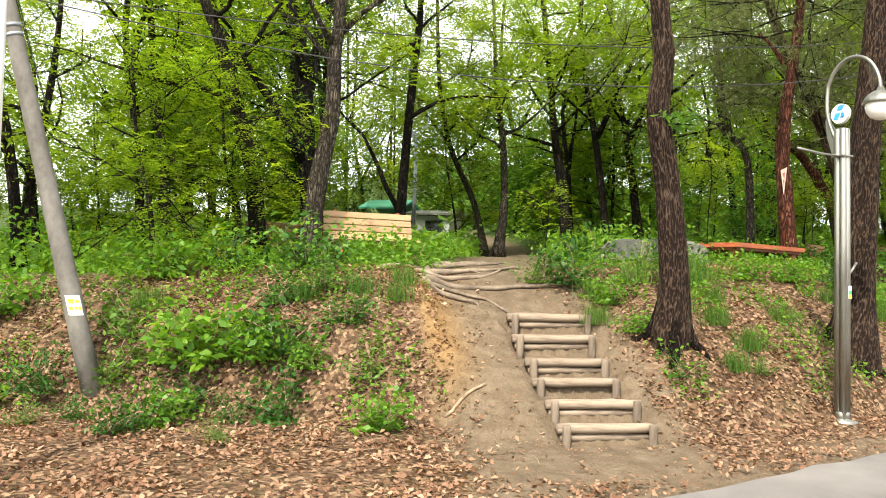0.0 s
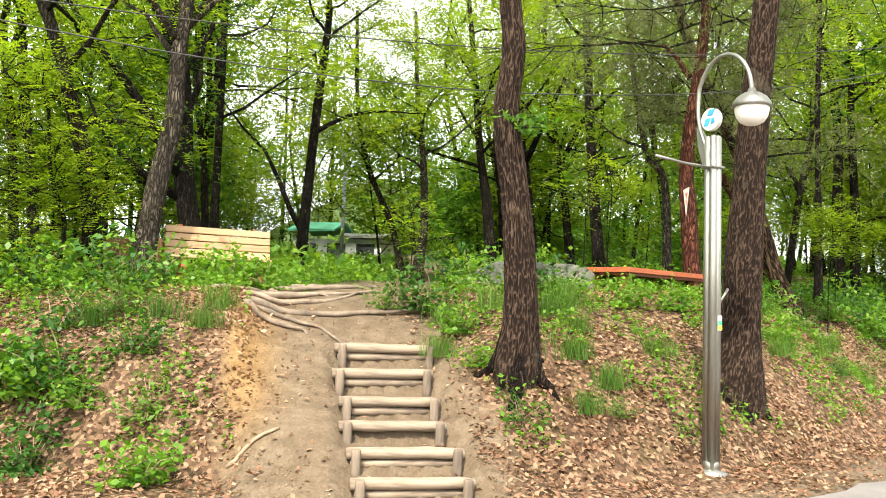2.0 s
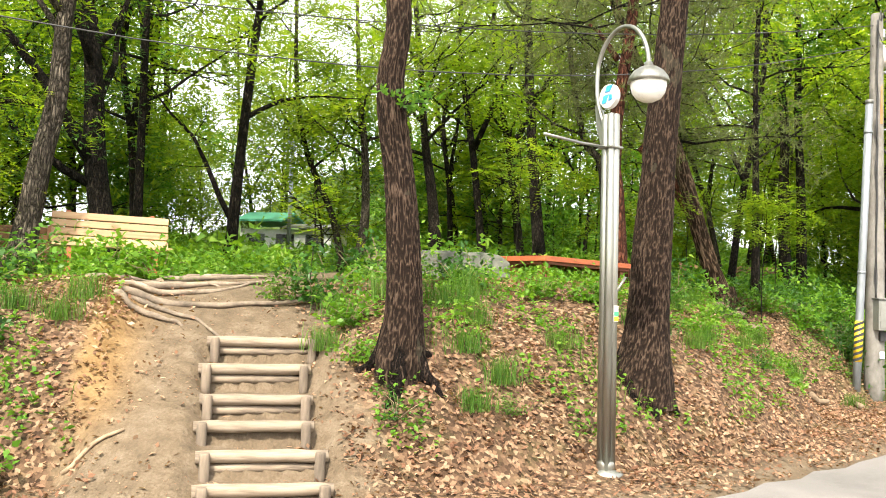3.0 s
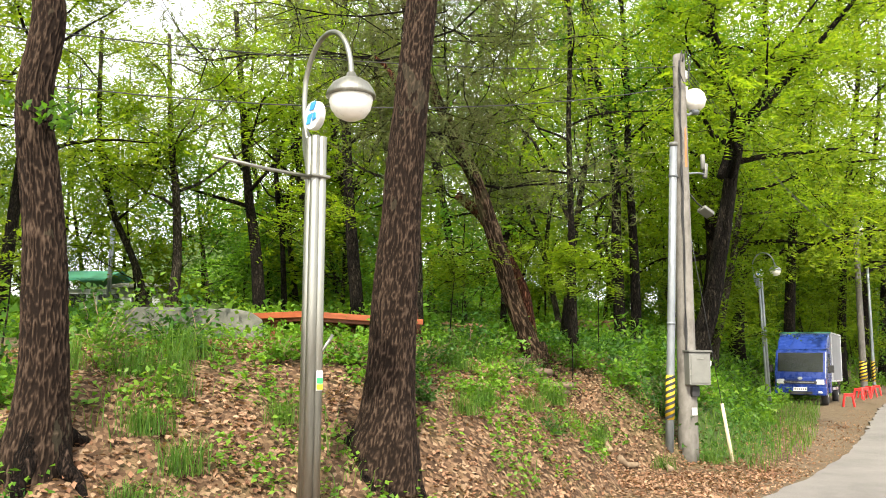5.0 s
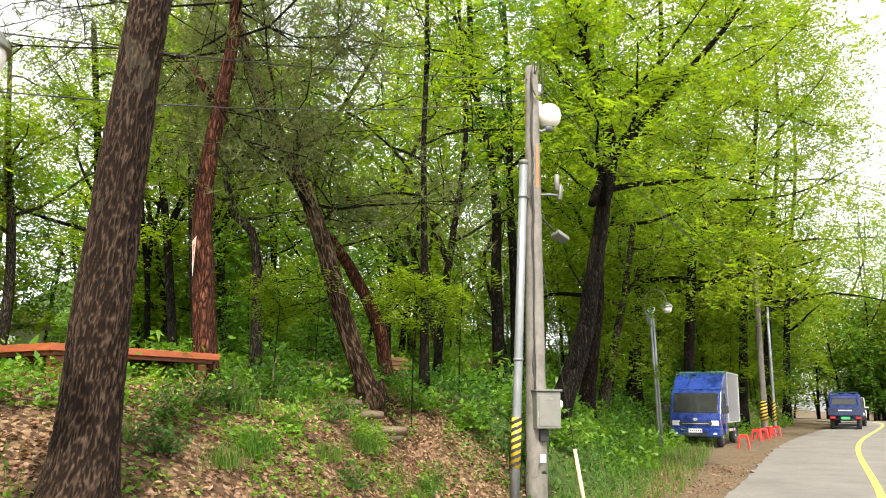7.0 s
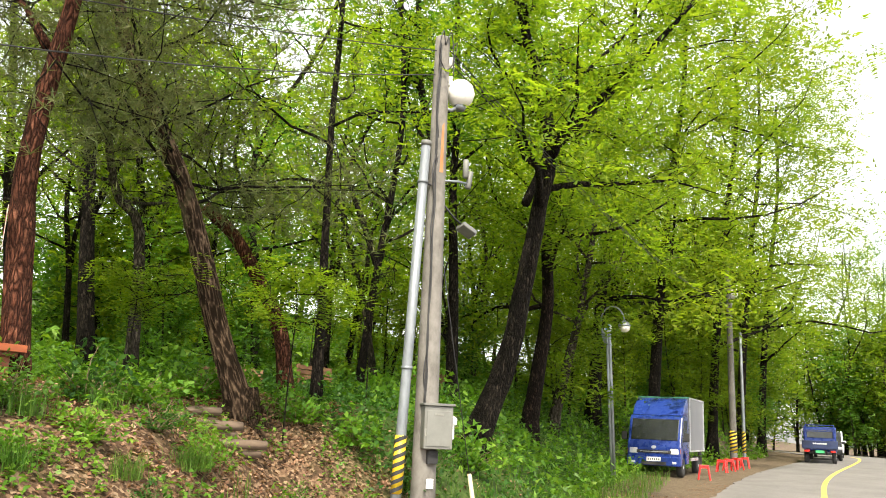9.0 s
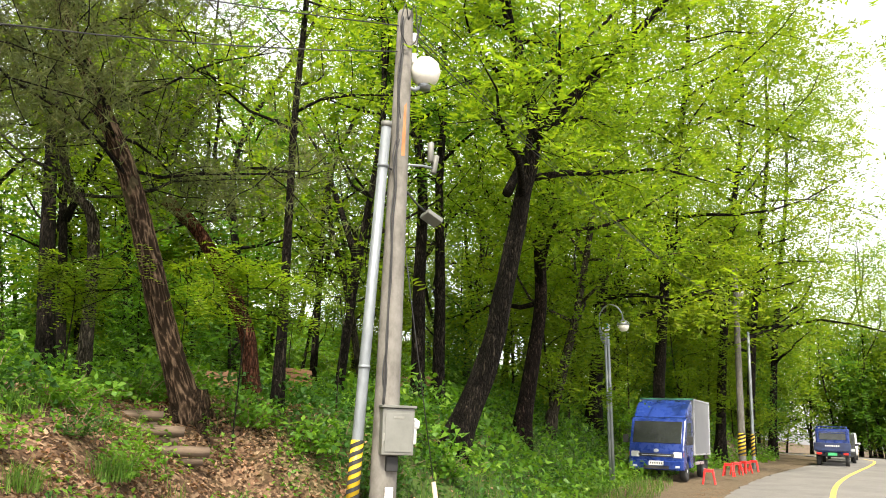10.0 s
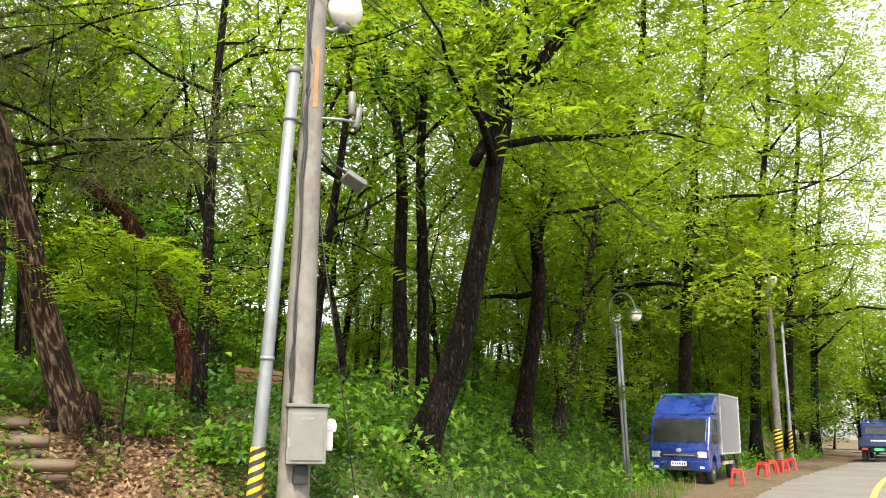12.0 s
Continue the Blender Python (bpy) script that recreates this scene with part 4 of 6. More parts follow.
# saplings with light green sprays
for k, (x, y, h, sp, n) in enumerate([(16.0, 9.6, 1.6, 0.9, 260), (17.4, 8.1, 2.3, 0.95, 380), (19.6, 12.5, 2.4, 1.0, 110), (8.9, 9.6, 1.2, 0.5, 60), (13.3, 9.9, 2.2, 0.9, 110), (23.0, 13.5, 3.0, 1.2, 120), (20.6, 9.6, 2.6, 1.1, 120), (15.0, 12.0, 3.0, 1.2, 130)]):
    broadleaf("sapling", (x, y, ground(x, y)), [(0, 0, 0), (0.05, 0.02, h * 0.4), (0.0, -0.08, h * 0.75), (-0.12, -0.1, h)], 0.013, 0.005, M_BARK_GREEN, M_LOCUST, "thin sapling with light green feathery leaves", 70 + k, 7, 0.5, sp, 0, pinnate=n, rise=(-0.15, 0.4), sides=6, flared=0.0, sigma=0.12, group="saplings")

# the wood behind: a few kinds, repeated
KINDS = []
for k, (mb, ml, hgt, r, lv, size, sp, st) in enumerate([
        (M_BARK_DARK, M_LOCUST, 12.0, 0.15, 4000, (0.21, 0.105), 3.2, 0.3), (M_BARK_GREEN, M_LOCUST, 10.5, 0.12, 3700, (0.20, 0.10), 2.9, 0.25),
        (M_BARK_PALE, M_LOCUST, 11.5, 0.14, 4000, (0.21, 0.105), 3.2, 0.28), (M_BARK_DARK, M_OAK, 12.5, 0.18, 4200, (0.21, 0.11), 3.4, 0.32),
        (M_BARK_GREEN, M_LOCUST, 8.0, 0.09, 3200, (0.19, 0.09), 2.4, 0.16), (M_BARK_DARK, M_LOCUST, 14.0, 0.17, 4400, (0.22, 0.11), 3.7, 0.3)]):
    rng = np.random.default_rng(200 + k)
    lean = rng.uniform(-1.2, 1.2, 4)
    KINDS.append(broadleaf("locust_tree", (-200, -200, 0), [(0, 0, 0), (lean[0] * 0.4, lean[1] * 0.4, hgt * 0.22), (lean[0], lean[1], hgt * 0.5), (lean[2], lean[3], hgt * 0.78), (lean[2] * 1.3, lean[3] * 1.2, hgt)], r * 0.78, 0.03, mb, ml, "tall thin woodland tree with light green leaves", 300 + k, 13, st, sp, lv, size, sides=8, sigma=0.46, rise=(-0.1, 0.8), twigs=4, forks=[(Vector((lean[0] * 0.4, lean[1] * 0.4, hgt * 0.25)), Vector((lean[1], lean[0], 2.2)), hgt * 0.45, r * 0.55)], dense=1.3))

# low bushy young trees that fill the space under the crowns
LOW = []
for k, (hgt, lv, sp, ml) in enumerate([(4.6, 2300, 1.9, M_LOCUST), (5.6, 2600, 2.2, M_LOCUST), (3.6, 2000, 1.6, M_OAK)]):
    rng = np.random.default_rng(260 + k)
    lean = rng.uniform(-0.5, 0.5, 2)
    LOW.append(broadleaf("young_tree", (-200, -210, 0), [(0, 0, 0), (lean[0] * 0.4, lean[1] * 0.4, hgt * 0.3), (lean[0], lean[1], hgt * 0.65), (lean[0], lean[1] * 1.5, hgt)], 0.05, 0.015, M_BARK_GREEN, ml, "bushy young tree with bright green leaves", 360 + k, 11, 0.18, sp, lv, (0.20, 0.10), sides=6, sigma=0.36, rise=(-0.15, 0.7), twigs=4, group="young trees"))

rng = np.random.default_rng(77)
placed = [(8.5, 16), (12.2, 18.7), (16.8, 20.2), (19.5, 20.1), (18.3, 14.4), (17.5, 11.8), (25.7, 12), (28.8, 11.2), (22.6, 8.6), (32, 12.3), (44.5, 17)]


def wood_spots(count, gap0, gap1, least, tries=16000):
    """Places for trees, thinner with depth into the wood."""
    out = []
    for _ in range(tries):
        x = rng.uniform(6, 92)
        toe = float(np.interp(x, *TOE))
        near = least(x) + 27 * rng.random() ** 1.2
        y = toe + near
        if float(trail(np.array(x), np.array(y))) < 1.7 or (x < 13 and y < 20) or (20 < y < 36 and 13 < x < 23 and abs((x - 11.5) - (y - 18) * 0.62) < 2.2) or (x < 22 and y < 15.5) or y > 34 + 0.5 * x:
            continue
        gap = gap0 + gap1 * near
        if all(math.hypot(x - a, y - b) > gap for a, b in placed):
            placed.append((x, y))
            out.append((x, y))
        if len(out) >= count:
            break
    return out


def plant(kinds, spots, low, high):
    for i, (x, y) in enumerate(spots):
        m = pose(x, y, ground(x, y) - 0.05, 0, 0, rng.uniform(0, 360))
        k = int(rng.integers(0, len(kinds)))
        s = rng.uniform(low, high) * (1.25 if x > 48 else 1.0)
        if i < len(kinds):
            kinds[i].matrix_basis = m
        else:
            copy_thing(kinds[k], m @ Matrix.Scale(s, 4))


spots = wood_spots(34, 2.6, 0.03, lambda x: 1.2 if x > 31 else 4.0)
for x, y in ((84, 11), (86, 14), (89, 12.5), (91, 17), (93, 14), (96, 19), (98, 15.5), (101, 21), (104, 18), (88, 9), (94, 10.5), (107, 24), (100, 11.5)):
    spots.append((x, y))
for x, y in ((23.5, 12.5), (26.5, 14.5), (30.0, 14.6), (33.5, 16.5), (28.0, 18.0), (24.5, 17.0), (36.0, 18.5), (31.5, 20.5), (39.0, 17.2), (21.5, 20.0), (35.0, 23.0), (27.0, 22.5), (41.5, 20.5), (62, 18.5), (66, 18.5), (69, 20.5), (72, 20), (75, 22.5), (78, 25), (70, 25), (65, 22.5), (80, 29), (74, 28), (83, 32), (11, 21.8), (12, 25), (22.5, 22.8), (24.7, 25), (23, 38.5), (26, 41), (20, 42), (28.5, 37.5), (17, 41.5), (13.5, 38), (24, 21), (25.5, 26.5), (10.2, 19.5)):
    spots.append((x, y))
# the first three stand out of view at far left, added to dapple the bank
for x, y in ((-5.5, 11.5), (-8.0, 14.5), (-6.5, 18.0), (7.0, 28.5), (10.5, 31), (12.5, 33), (11, 27), (17.5, 38), (22.5, 40), (6, 36), (2.5, 30.5), (26, 36)):
    spots.append((x, y))
for x, y in ((34, 27), (38, 24), (42, 27.5), (46, 24), (50, 27), (54, 25), (58, 28), (30, 29), (46, 31), (38, 32), (52, 33), (30, 34)):
    spots.append((x, y))
plant(KINDS, spots, 0.85, 1.25)
edge = [(x, float(np.interp(x, *TOE)) + rng.uniform(0.3, 4.0)) for x in np.arange(30.5, 68, 1.7)]
bend = [(x, float(np.interp(x, *TOE)) + rng.uniform(0.5, 6)) for x in np.arange(60, 86, 1.6)] + [(x, 11.5 + 0.42 * (x - 84) + rng.uniform(-3, 2.5)) for x in np.arange(84, 106, 1.9)]
back = [(x, y) for x, y in ((6, 24), (9, 27), (11.5, 24.5), (8.5, 31), (13.5, 28), (16, 33), (12, 35), (5, 29), (2, 21), (-1, 19), (-3, 23), (1, 27), (19, 38), (23, 37), (25, 29), (24.5, 26.5), (15.5, 38), (10, 39), (4, 34), (-4, 28), (0, 32))]
plant(LOW, back + wood_spots(46, 1.3, 0.02, lambda x: 0.8 if x > 31 else 4.5) + edge + bend, 0.7, 1.2)
for k, (x, y) in enumerate(((66, 17.5), (70, 18.8), (74, 20), (78, 22.5), (82, 25), (85, 15), (88, 18), (91, 21), (94, 24), (97, 27), (87, 11.5), (92, 14), (96, 17), (100, 20), (90, 8.5), (103, 24), (63, 19.5), (68, 23), (59, 18.5), (99, 13), (106, 17))):
    copy_thing(LOW[k % 3], pose(x, y, ground(x, y) - 0.1, 0, 0, 77 * k) @ Matrix.Scale(2.0 + 0.25 * (k % 4), 4))
for k, (x, y) in enumerate(((11, 28), (9, 24), (26, 33), (20, 38), (26, 24), (28.5, 27), (11, 33), (23, 36), (31, 31), (33, 26))):
    copy_thing(LOW[k % 3], pose(x, y, ground(x, y) - 0.1, 0, 0, 61 * k) @ Matrix.Scale(1.5 + 0.2 * (k % 3), 4))


# ---- undergrowth, grass and fallen leaves ----
def on_land(rng, n, x0, x1, y0, y1, keep):
    x, y = rng.uniform(x0, x1, n), rng.uniform(y0, y1, n)
    k = keep(x, y)
    x, y = x[k], y[k]
    return np.stack([x, y, land(x, y)], axis=1)


def clumps(x, y, scale, seed, cut):
    v = np.array([noise.noise(Vector((a * scale + seed, b * scale, seed))) for a, b in zip(x, y)])
    return v > cut


def bank_u(x, y):
    return (y - np.interp(x, *TOE)) / 3.6


rng = np.random.default_rng(5)


def litter_place(x, y):
    s, c = path_side(x, y)
    on_path = (np.abs(c + 0.1) < 1.0) & (s > -0.5) & (s < 5)
    return (y > road_edge(x) + 0.05 + 0.5 * rng.random(len(x)) ** 3) & (bank_u(x, y) < 1.15) & (~on_path | (rng.random(len(x)) < 0.06 + 0.5 * np.clip(np.abs(c + 0.1) - 0.45, 0, 1))) & ((x < 19.5) | (rng.random(len(x)) < 0.15)) & (trail(x, y) > 0.6 * rng.random(len(x))) & (clumps(x, y, 0.9, 12, -0.05) | (rng.random(len(x)) < 0.45)) & (clumps(x, y, 3.1, 15, -0.12) | (rng.random(len(x)) < 0.4))


p = on_land(rng, 135000, -2, 30, 4, 12, litter_place)
p[:, 2] += rng.uniform(0.0, 0.045, len(p))
tagged(part("leaf_litter", quads_mesh("leaf_litter", leaf_quads(rng, p, 0.064, 0.038, 0.68), M_LITTER), M_LITTER), "dry brown fallen leaves on the bank", "leaf litter", kind="stuff")


crumb_p = on_land(rng, 42000, 1, 36, 4.2, 10.5, lambda x, y: (y > road_edge(x) - 0.15) & (((np.abs(path_side(x, y)[1]) < 1.5) & (x < 9)) | (y < road_edge(x) + 0.9)))
crumb_p[:, 2] += 0.006
tagged(part("path_debris", quads_mesh("path_debris", leaf_quads(rng, crumb_p, 0.028, 0.014, 0.75), M_LITTER), M_LITTER), "bark crumbs and broken leaves on the bare path", "debris", kind="stuff")


def green_place(x, y):
    u = bank_u(x, y)
    s, c = path_side(x, y)
    lush = np.where(x < 5, sstep(0.3, 0.65, u), np.where(x > 18, sstep(-0.25, 0.15, u), sstep(0.7, 1.15, u)))
    return (rng.random(len(x)) < lush) & (trail(x, y) > 1.0) & ~((np.abs(c) < 1.25) & (s < 6))


near_p = on_land(rng, 95000, -6, 44, 6, 20, green_place)
h = np.array([max(0.0, 0.5 + noise.noise(Vector((a * 0.8, b * 0.8, 7)))) for a, b, _ in near_p])
near_p[:, 2] += rng.random(len(near_p)) ** 1.3 * (0.10 + 0.62 * h) * np.where(near_p[:, 0] < 5, 1.6, 1.0)
for rows, mat, words in ((near_p[near_p[:, 0] < 17.3], M_SHRUB, "dense low green undergrowth on the crest"), (near_p[near_p[:, 0] >= 17.3], M_BRAMBLE, "dense dark green brambles behind the utility pole")):
    tagged(part("undergrowth", quads_mesh("undergrowth", leaf_quads(rng, rows, 0.095, 0.06, 0.6), mat), mat), words, "undergrowth", kind="stuff")
herb_p = on_land(rng, 70000, -3, 18.5, 5, 11, lambda x, y: (bank_u(x, y) > 0.06) & (bank_u(x, y) < 1.2) & (np.abs(path_side(x, y)[1]) > 1.2) & clumps(x, y, 1.5, 5, -0.06) & clumps(x, y, 4.5, 8, -0.1))
herb_p[:, 2] += 0.02 + 0.20 * rng.random(len(herb_p)) ** 1.3
tagged(part("ground_herbs", quads_mesh("ground_herbs", leaf_quads(rng, herb_p, 0.07, 0.042, 0.68), M_SHRUB), M_SHRUB), "small green herbs growing through fallen leaves", "herbs", kind="stuff")
edge_p = on_land(rng, 85000, 21, 76, 8, 26, lambda x, y: (bank_u(x, y) > -0.25) & (bank_u(x, y) < 1.5))
h = np.array([max(0.0, 0.5 + noise.noise(Vector((a * 0.6, b * 0.6, 3)))) for a, b, _ in edge_p])
edge_p[:, 2] += rng.random(len(edge_p)) ** 1.2 * (0.12 + 0.8 * h)
tagged(part("undergrowth", quads_mesh("undergrowth", slim(leaf_quads(rng, edge_p, 0.17, 0.10, 0.6)), M_SHRUB), M_SHRUB), "thick green undergrowth on the roadside bank", "undergrowth", kind="stuff")
far_p = on_land(rng, 85000, 2, 80, 14, 52, lambda x, y: (bank_u(x, y) > 0.1) & (trail(x, y) > 1.0) & (y < 30 + 0.6 * x))
h = np.array([max(0.0, 0.5 + noise.noise(Vector((a * 0.4, b * 0.4, 9)))) for a, b, _ in far_p])
far_p[:, 2] += rng.random(len(far_p)) ** 1.2 * (0.15 + 0.9 * h)
tagged(part("undergrowth", quads_mesh("undergrowth", slim(leaf_quads(rng, far_p, 0.24, 0.15, 0.6)), M_SHRUB), M_SHRUB), "green undergrowth between the woodland trees", "undergrowth", kind="stuff")


def blades(rng, p, height, width):
    n = len(p)
    az = rng.uniform(0, 6.28, n)
    out = np.stack([np.cos(az), np.sin(az), np.zeros(n)], axis=1)
    side = np.stack([-np.sin(az), np.cos(az), np.zeros(n)], axis=1) * width * 0.5
    hh = (height * rng.uniform(0.5, 1.3, n))[:, None]
    mid = p + np.array([0, 0, 1.0]) * hh * 0.62 + out * hh * 0.18
    tip = p + np.array([0, 0, 1.0]) * hh * rng.uniform(0.6, 1.0, (n, 1)) + out * hh * 0.55
    low = np.stack([p - side, p + side, mid + side * 0.9, mid - side * 0.9], axis=1)
    high = np.stack([mid - side * 0.9, mid + side * 0.9, tip + side * 0.1, tip - side * 0.1], axis=1)
    return np.concatenate([low, high])


def verge_grass(x, y):
    v = y - road_edge(x)
    return (x > 18.5) & (v > 0.5) & (bank_u(x, y) < 0.3) & (y > road_edge(x) + 0.6 + 0.085 * np.maximum(x - 22, 0))


p = on_land(rng, 9000, 18.5, 36, 5, 14, verge_grass)
tagged(part("grass", quads_mesh("grass", blades(rng, p, 0.32, 0.012), M_GRASS), M_GRASS), "tall pale green verge grass beside the road", "grass", kind="stuff")
p = on_land(rng, 16000, -6, 18, 5, 12, lambda x, y: (bank_u(x, y) > 0.1) & (bank_u(x, y) < 1.3) & clumps(x, y, 1.1, 3, 0.22) & (np.abs(path_side(x, y)[1]) > 1.2))
tagged(part("grass", quads_mesh("grass", blades(rng, p, 0.22, 0.007), M_GRASS), M_GRASS), "scattered green grass between fallen leaves", "grass", kind="stuff")

TUFTS = []
for k in range(3):
    r2 = np.random.default_rng(400 + k)
    q = np.zeros((190, 3))
    q[:, :2] = r2.normal(size=(190, 2)) * 0.10
    ob = part("grass_tuft", quads_mesh("grass_tuft", blades(r2, q, 0.27, 0.006), M_GRASS), M_GRASS)
    TUFTS.append(tagged(ob, "arching green grass tuft on the bank", "grass", "grass tufts", "stuff"))
SHRUBS = []
for k in range(5):
    r2 = np.random.default_rng(500 + k)
    ob = thing("shrub", Matrix(), "low leafy green shrub rooted in the bank", "shrub", "bank shrubs")
    g, tips = Geo(), []
    for _ in range(9):
        a = r2.uniform(0, 6.28)
        ln = wander(r2, (0, 0, -0.05), (math.cos(a) * 0.7, math.sin(a) * 0.7, 1.0), r2.uniform(0.3, 0.6), 4, 0.25)
        g.tube(ln, thinning(0.007, 0.003, 5), 4)
        tips += ln[1:]
    tagged(part("stem", g, M_TWIG, ob), kind="stuff")
    c = scatter(r2, tips, 420, 0.09)
    c[:, 2] = np.maximum(c[:, 2], 0.03)
    part("foliage", quads_mesh("foliage", leaf_quads(r2, c, 0.085 if k < 3 else 0.06, 0.05 if k < 3 else 0.03, 0.62), (M_BRAMBLE, M_SHRUB, M_SHRUB, M_BRAMBLE, M_GRASS)[k]), M_SHRUB, ob)
    SHRUBS.append(ob)


def strew(kinds, places, rng):
    for i, (x, y, s) in enumerate(places):
        m = pose(x, y, ground(x, y), 0, 0, rng.uniform(0, 360))
        if i < len(kinds):
            kinds[i].matrix_basis = m
        else:
            copy_thing(kinds[i % len(kinds)], m @ Matrix.Scale(s, 4))


r2 = np.random.default_rng(88)
strew(TUFTS, [(5.3, 9.0, 1), (5.9, 8.9, 1), (8.9, 6.5, 1.1), (9.4, 6.9, 0.9), (9.2, 7.3, 1.2), (9.6, 7.3, 1.0), (8.5, 5.9, 0.9), (9.0, 6.1, 1.1), (7.8, 7.4, 1), (5.6, 8.6, 0.9), (4.7, 9.3, 1), (12.6, 6.3, 0.9), (13.1, 6.5, 1), (14.2, 6.6, 0.9), (15.1, 6.9, 1), (16.4, 7.0, 0.9), (15.7, 6.6, 0.8), (11.7, 6.6, 0.9), (8.3, 7.9, 1.1), (3.2, 10.6, 1.1), (13.6, 7.3, 1), (10.2, 6.4, 0.9), (17.3, 6.4, 0.9), (18.5, 6.2, 1), (14.6, 7.7, 1.0), (9.9, 7.6, 1.3), (8.7, 7.6, 1.2)], r2)
places = [(3.9, 8.2, 1.1), (4.6, 7.3, 0.5), (2.7, 8.6, 1.0), (2.2, 8.4, 0.7), (4.8, 7.9, 0.6), (4.2, 8.8, 1.2), (3.6, 9.3, 1.5), (3.2, 9.6, 1.6), (4.4, 9.5, 1.2), (2.9, 10.3, 1.5), (5.2, 10.2, 1.3), (6.6, 10.6, 1.3), (7.2, 10.4, 1.2), (5.9, 10.6, 1.2), (8.0, 8.8, 1.1), (8.4, 8.5, 1.2), (8.2, 7.6, 0.9), (7.9, 6.9, 0.6), (7.7, 6.1, 0.7), (9.3, 8.1, 1.1), (10.1, 7.9, 1.0), (10.9, 7.4, 0.9), (11.6, 7.2, 0.9), (12.9, 7.3, 1.0), (13.6, 7.5, 1.0), (14.5, 7.9, 1.1), (15.2, 8.1, 1.1), (14.0, 7.0, 0.8), (15.0, 7.4, 0.9), (8.9, 5.8, 0.5), (12.0, 6.4, 0.6), (17.8, 8.3, 1.1), (18.4, 7.8, 1.2), (19.1, 8.0, 1.3), (19.8, 7.6, 1.3), (18.9, 7.2, 1.1), (20.5, 8.3, 1.3), (21.2, 7.8, 1.4), (1.0, 9.6, 0.9), (1.6, 9.2, 0.6), (0.9, 11.2, 1.4), (1.7, 11.6, 1.4), (3.6, 11.3, 1.4), (4.6, 11.1, 1.3), (0.2, 12.0, 1.5), (9.8, 9.5, 1.2), (17.0, 9.4, 1.2), (17.9, 9.6, 1.2), (2.0, 10.2, 1.3), (2.6, 9.9, 1.3), (3.1, 9.0, 0.9), (3.9, 9.0, 1.3), (4.4, 8.4, 0.8), (3.4, 8.3, 0.7), (5.0, 9.3, 1.0), (4.9, 8.6, 0.8), (1.4, 10.4, 1.2), (0.5, 10.6, 1.2), (2.1, 9.3, 0.7), (3.0, 7.6, 0.5), (14.3, 6.3, 0.5), (15.4, 7.1, 0.8), (13.2, 6.6, 0.7), (12.4, 7.0, 0.8), (16.9, 7.3, 0.7)]
strew(SHRUBS, places, r2)


# ---- things ----
def log_step(a, b, z, lower, label, posts=True, r=0.05, wood=M_LOG):
    a, b = Vector((*a, z)), Vector((*b, z))
    half = (b - a).length / 2
    m = Matrix.Translation((a + b) / 2) @ pose(0, 0, 0, 0, 0, math.degrees(math.atan2(b.y - a.y, b.x - a.x)))
    ob = thing("log_step", m, label, "step", "log steps")
    wave = [(half * t, 0.008 * noise.noise(Vector((t * 3, z * 9, 1))), 0.014 * noise.noise(Vector((t * 2, z * 9, 0)))) for t in (-1.08, -0.8, -0.4, 0.0, 0.4, 0.8, 1.08)]
    part("log", Geo().tube(wave, [r * k for k in (0.94, 1.0, 1.04, 0.98, 1.02, 1.0, 0.92)], 14, 0.16), wood, ob, "", True)
    if lower:
        part("lower_log", Geo().tube([(half * t, 0.02, -r - 0.045) for t in (-1.0, -0.3, 0.3, 0.96)], [r * 0.75, r * 0.8, r * 0.74, r * 0.7], 12, 0.14), wood, ob, "", True)
    if posts:
        for t in (-0.93, 0.93):
            part("post", Geo().tube([(half * t, -r - 0.038, h) for h in (-0.30, -0.15, 0.0, r * 0.75, r * 0.9)], [0.042, 0.043, 0.044, 0.042, 0.036], 12, 0.12), M_POST, ob, "", True)
    return ob


for i, (a, b, z) in enumerate([((5.93, 6.10), (6.81, 5.68), 0.22), ((6.10, 6.45), (6.98, 6.04), 0.40), ((6.23, 6.81), (7.06, 6.41), 0.58), ((6.41, 7.13), (7.25, 6.76), 0.76), ((6.58, 7.56), (7.46, 7.17), 0.99), ((6.83, 7.95), (7.77, 7.55), 1.22)]):
    log_step(a, b, z, i != 2, "weathered round-log step held by two short posts")
for a, b, z in (((15.87, 8.87), (16.61, 8.43), 1.64), ((15.80, 8.52), (16.62, 8.02), 1.42), ((15.87, 8.20), (16.73, 7.69), 1.20)):
    log_step(a, b, max(z, ground((a[0] + b[0]) / 2, (a[1] + b[1]) / 2) - 0.02), True, "short weathered log step on the leafy slope", False, 0.058, M_LOGDARK)

